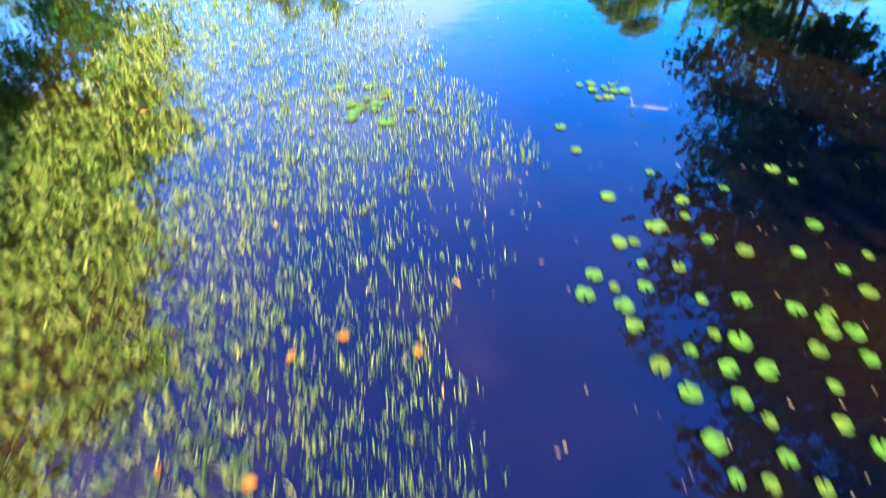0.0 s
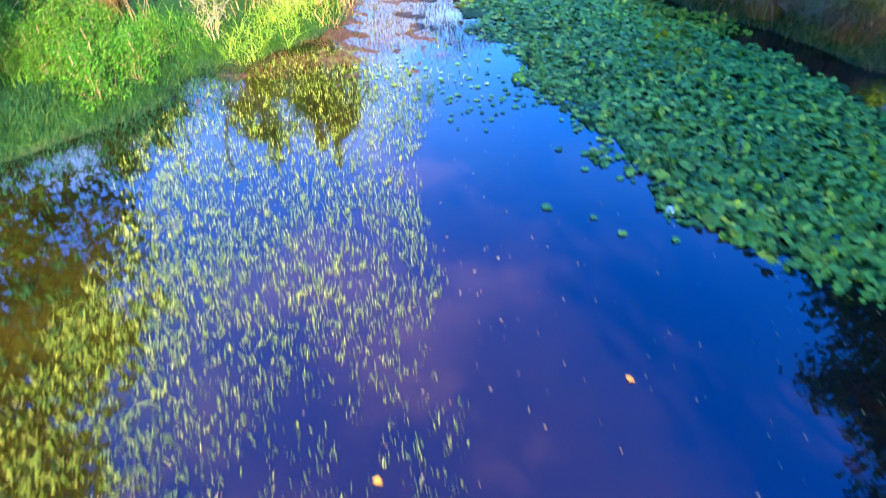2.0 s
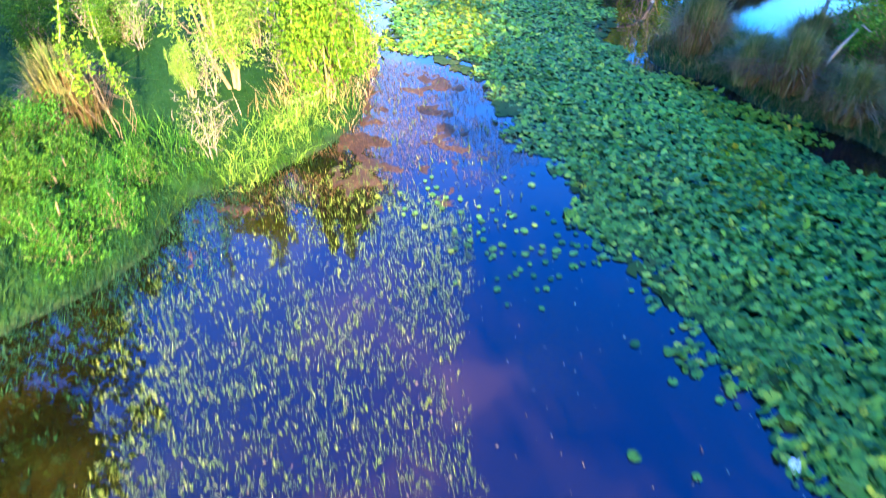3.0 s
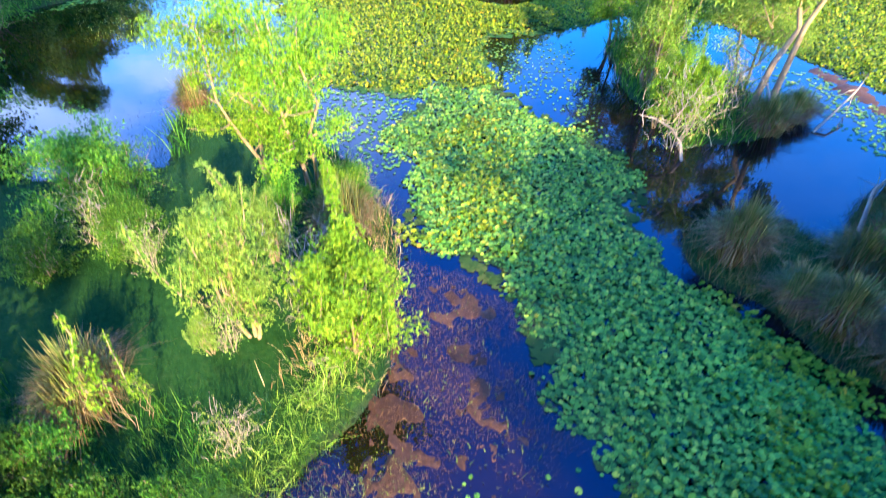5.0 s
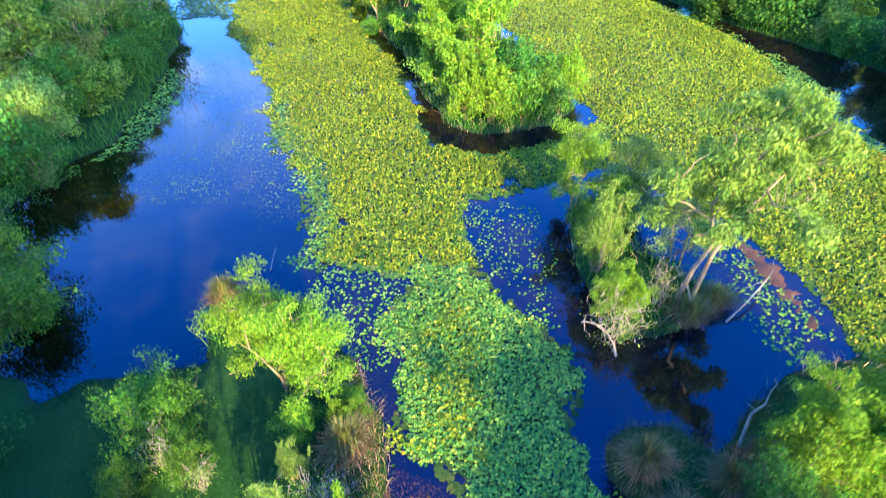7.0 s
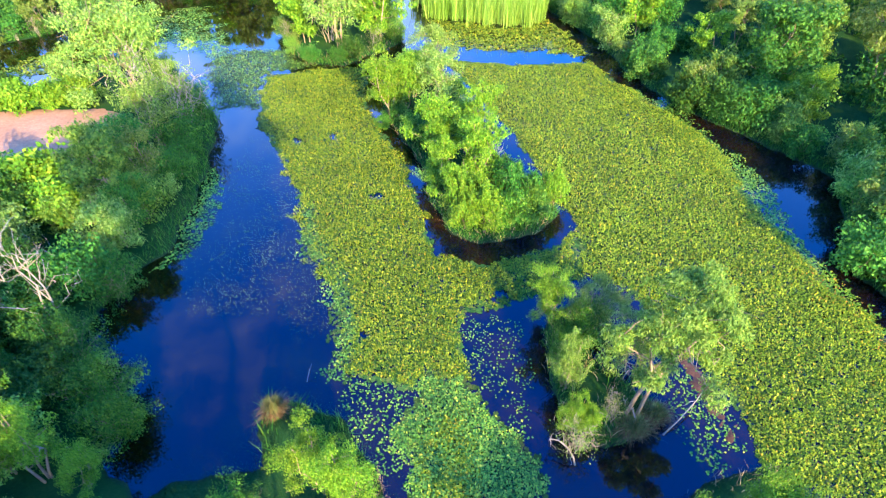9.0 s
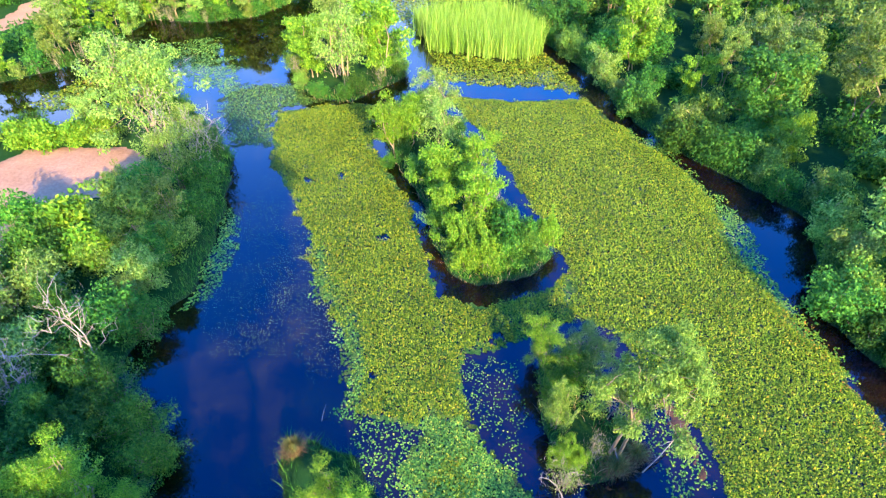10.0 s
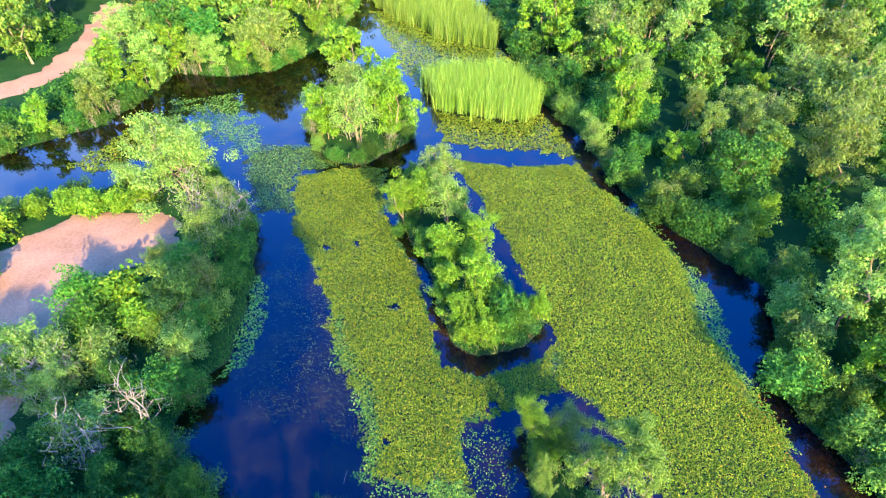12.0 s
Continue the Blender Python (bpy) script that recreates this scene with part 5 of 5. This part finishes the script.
def branch(name, pts, r, label, category, material, seed, shoots=3):
    """A fallen or standing bare branch with side twigs."""
    rng = np.random.RandomState(seed)
    root = thing(name, pts[0], label, category)
    o = np.array(pts[0], float)
    pts = [np.array(p, float) - o for p in pts]
    main = [tube(pts, [r * (1 - 0.75 * k / (len(pts) - 1)) for k in range(len(pts))], 7)]
    part("stem", *join(main), material, root, smooth=True)
    for k in range(shoots):
        i = rng.randint(1, len(pts))
        e = pts[i] + rng.randn(3) * np.array([0.25, 0.25, 0.15]) * np.linalg.norm(pts[-1]) * 0.6
        part("twig", *tube(crooked(rng, pts[i], e, 4, 0.15), [r * 0.35, r * 0.28, r * 0.2, r * 0.08], 5), material, root, smooth=True)
    return root


branch("fallen_log", [(-2.75, 12.3, 0.12), (-2.45, 12.4, 0.25), (-2.1, 12.5, 0.35), (-1.95, 12.6, 0.6)], 0.045, "bleached fallen log at the foot of the sapling", "log", M_DEAD, 1, 4)
branch("fallen_branch", [(-2.72, 11.62, 0.08), (-2.58, 11.85, 0.2), (-2.38, 11.98, 0.24), (-2.2, 12.28, 0.34)], 0.014, "thin bare branch on the shore", "branch", M_DEAD, 2, 6)
branch("bare_branch", [(4.0, 12.6, 0.1), (4.15, 12.75, 0.5), (4.3, 12.8, 0.75), (4.6, 13.0, 0.95)], 0.04, "bare white broken branch on the east islet", "branch", M_DEAD, 3, 1)
branch("fallen_branch", [(6.3, 17.9, 0.0), (6.9, 18.3, 0.3), (7.5, 18.8, 0.45), (7.9, 19.2, 0.6)], 0.03, "bare branch leaning over the pool", "branch", M_DEAD, 4, 4)
branch("drowned_twig", [(1.27, 3.38, -0.02), (1.32, 3.33, 0.03), (1.38, 3.25, 0.06), (1.5, 3.2, 0.07)], 0.004, "pale drowned twig breaking the water", "twig", M_DEAD, 5, 5)
branch("drowned_twig", [(-5.0, 19.9, -0.05), (-4.9, 20.2, 0.3), (-4.8, 20.3, 0.5)], 0.012, "thin dead stick in the water", "twig", M_DEAD, 6, 1)
branch("leaning_trunk", [(5.2, 14.6, 0.0), (5.4, 15.0, 0.7), (5.55, 15.0, 1.0), (5.6, 15.1, 1.3)], 0.04, "grey leaning bare trunk by the pool", "trunk", M_DEAD, 7, 3)
branch("dead_stump", [(3.45, 16.95, -0.1), (3.35, 17.05, 0.3), (3.2, 17.2, 0.5), (2.95, 17.4, 0.6), (2.7, 17.45, 0.65)], 0.035, "bleached crooked stump with bare side branches in the water", "stump", M_DEAD, 17, 9)
branch("fallen_branch", [(-13.6, 19.4, 0.3), (-13.0, 19.7, 0.5), (-12.2, 19.6, 0.6), (-11.4, 20.0, 0.5)], 0.04, "long bleached branch lying over the west bank", "branch", M_DEAD, 8, 7)

branch("dead_stump", [(5.5, 18.0, 0.05), (5.45, 18.1, 0.4), (5.3, 18.3, 0.8)], 0.06, "grey broken stem in the dry grass of the islet", "stump", M_DEAD, 18, 3)

# fallen autumn leaves on the shallow water
for k, (x, y) in enumerate([(-0.06, 1.34), (0.03, 1.21), (-0.33, 1.45), (-0.53, 1.38), (0.12, 1.71), (-0.56, 0.86), (-1.5, 1.24), (-0.9, 0.94), (-1.23, 0.86), (-0.75, 2.15), (-0.4, 2.3), (1.0, 7.9), (0.75, 6.2), (-1.1, 4.4), (-0.7, 5.6), (-1.9, 3.4)]):
    rng = np.random.RandomState(300 + k)
    v, f = leaves_mesh(np.zeros((1, 3)), np.array([[1.0, 0.2, 0.02]]), np.array([0.06]), np.array([0.045]), rng)
    v[:, 2] = np.abs(v[:, 2]) * 0.2
    ob = tagged(new("fallen_leaf", mesh_of("fallen_leaf", v, f, FALLEN)), "orange autumn leaf floating on the water", "leaf", "fallen leaves")
    ob.matrix_basis = pose(x, y, 0.012, 0, 0, rng.uniform(0, 360))

# white scrap on the open water
M_WHITE = rough_material("white_plastic", [(0.3, (0.55, 0.56, 0.58)), (0.7, (0.8, 0.8, 0.8))], 9.0, rough=0.5, bump=0.2)
rng = np.random.RandomState(7)
ang = np.linspace(0, 6.283, 15)[:-1]
rim = np.stack([0.08 * np.cos(ang) * (1 + 0.3 * rng.randn(14)), 0.05 * np.sin(ang) * (1 + 0.3 * rng.randn(14)), 0.005 + 0.02 * rng.rand(14)], 1)
top = np.stack([0.05 * np.cos(ang) * (1 + 0.4 * rng.randn(14)), 0.035 * np.sin(ang), 0.025 + 0.03 * rng.rand(14)], 1)
v = np.concatenate([rim, top, np.array([[0, 0, 0.03]])])
f = [(k, (k + 1) % 14, 14 + (k + 1) % 14) for k in range(14)] + [(k, 14 + (k + 1) % 14, 14 + k) for k in range(14)] + [(14 + k, 14 + (k + 1) % 14, 28) for k in range(14)]
scrap = tagged(new("floating_scrap", mesh_of("floating_scrap", v, f, M_WHITE)), "small crumpled white scrap floating on the water", "litter")
scrap.matrix_basis = pose(1.56, 7.81, 0, 0, 0, 35) @ Matrix.Scale(0.75, 4)

# tall unseen trees added behind the start, whose crowns shade the west bank
for kind, x, y, s_, r in (("tall", -0.4, -10.8, 0.72, 0), ("tall", -10.8, -11.5, 1.1, 100), ("tall", -7.2, -12.0, 1.05, 200), ("high", 1.7, -10.6, 0.97, 300)):
    plant(kind, x, y, s_, r)

x, y, d, rng = scatter([(-3.5, 0.5), (0.5, -0.5), (3.0, 1.0), (3.0, 6.5), (1.6, 9.5), (-0.5, 10.5), (-3.0, 8.6)], 16, 95, 0.3, open_water)
v, f = leaves_mesh(np.stack([x, y, np.full(len(x), 0.01)], 1), np.stack([rng.randn(len(x)), rng.randn(len(x)), np.zeros(len(x))], 1), rng.uniform(0.01, 0.03, len(x)), rng.uniform(0.006, 0.014, len(x)), rng)
v[:, 2] = 0.008 + np.abs(v[:, 2] - 0.01) * 0.2
tagged(new("floating_debris", mesh_of("floating_debris", v, f, STRAW)), "bits of straw, seeds and leaf scraps on the water", "debris", kind="stuff")

# trees beside the start, mirrored in the water and shading the crowded lily bed
for k, x, y, s_, r in (("broad", 5.6, 1.6, 0.9, 0), ("forest_deep", 5.3, 3.4, 1.0, 30), ("deep", 5.4, 5.8, 1.12, 130), ("forest_deep", 6.0, 4.4, 0.9, 90), ("deep", 5.5, 8.6, 0.85, 200), ("forest_lime", -8.4, 8.9, 0.95, 20), ("broad", -7.0, 7.1, 0.95, 60), ("deep", -5.9, 9.6, 0.85, 10), ("deep", 6.7, 6.5, 0.7, 120), ("forest_deep", 5.9, -0.4, 1.1, 40),
                       # the next two stay out of view, added to shade the west bank
                       ("broad", -14.0, 7.4, 1.4, 10), ("forest_deep", -17.0, 8.6, 1.1, 70), ("broad", -6.9, 2.2, 1.4, 90), ("forest_sage", -7.3, 6.8, 1.15, 30), ("forest_sage", -7.6, -0.8, 1.3, 30), ("forest_deep", -9.6, 8.0, 0.7, 120), ("broad", -10.6, 5.0, 1.0, 10)):
    plant(k, x, y, s_, r)


def shore_row(poly, spacing, inset, seed, kinds, size, box):
    """Thicket along a shore that hangs over the water's edge."""
    rng = np.random.RandomState(seed)
    for (ax, ay), (bx, by) in zip(poly, poly[1:] + poly[:1]):
        L = math.hypot(bx - ax, by - ay)
        for k in range(int(L / spacing + 0.5)):
            t = (k + rng.rand()) * spacing / L
            x, y = ax + (bx - ax) * t, ay + (by - ay) * t
            nx_, ny_ = -(by - ay) / L, (bx - ax) / L
            side = 1 if inside(poly, np.array([x + nx_ * 0.3]), np.array([y + ny_ * 0.3]))[0] else -1
            x, y = x + side * nx_ * inset * rng.uniform(0.6, 1.5), y + side * ny_ * inset * rng.uniform(0.6, 1.5)
            if box[0] < x < box[1] and box[2] < y < box[3]:
                plant(kinds[rng.randint(len(kinds))], x, y, rng.uniform(*size), rng.uniform(0, 360))


shore_row(BANK_EAST, 2.0, 0.9, 41, ["thicket", "under", "under", "sagebush"], (0.6, 0.95), (12, 24, 17, 40))
shore_row(BANK_EAST, 1.5, 0.35, 31, ["under", "sagebush", "under", "thicket", "deadbush"], (0.4, 0.9), (0, 24, 17, 84))
shore_row(BANK_WEST, 1.8, 1.2, 32, ["under", "sagebush", "under", "deepbush"], (0.4, 0.75), (-32, -10, 19, 46))
shore_row(BANK_NORTH, 1.9, 0.4, 33, ["under", "thicket", "forest_sage", "forest_lime"], (0.5, 0.8), (-36, -9, 40, 88))
shore_row(BANK_NORTH, 1.4, 0.05, 43, ["under", "sagebush", "thicket", "deadbush", "under"], (0.3, 0.6), (-36, -9, 40, 88))
shore_row(ISLE_NORTH, 1.3, 0.3, 34, ["under", "thicket", "deadbush", "sagebush"], (0.3, 0.55), (-20, 0, 44, 62))
shore_row(ISLE_LONG, 1.5, 0.6, 35, ["thicket", "under"], (0.3, 0.55), (-6, 6, 26, 46))
blade_bed("sedge", "dark sedge and rushes covering the east islet", "sedge", SEDGE, [(2.75, 13.8), (3.0, 14.6), (4.2, 15.1), (5.4, 14.8), (6.4, 14.0), (6.0, 9.0), (5.0, 7.6), (4.85, 11.0), (3.9, 12.4), (3.3, 13.2)], 800, 91, (0.06, 0.24), 0.007, 1.6, keep=dry_ground, on_ground=True)
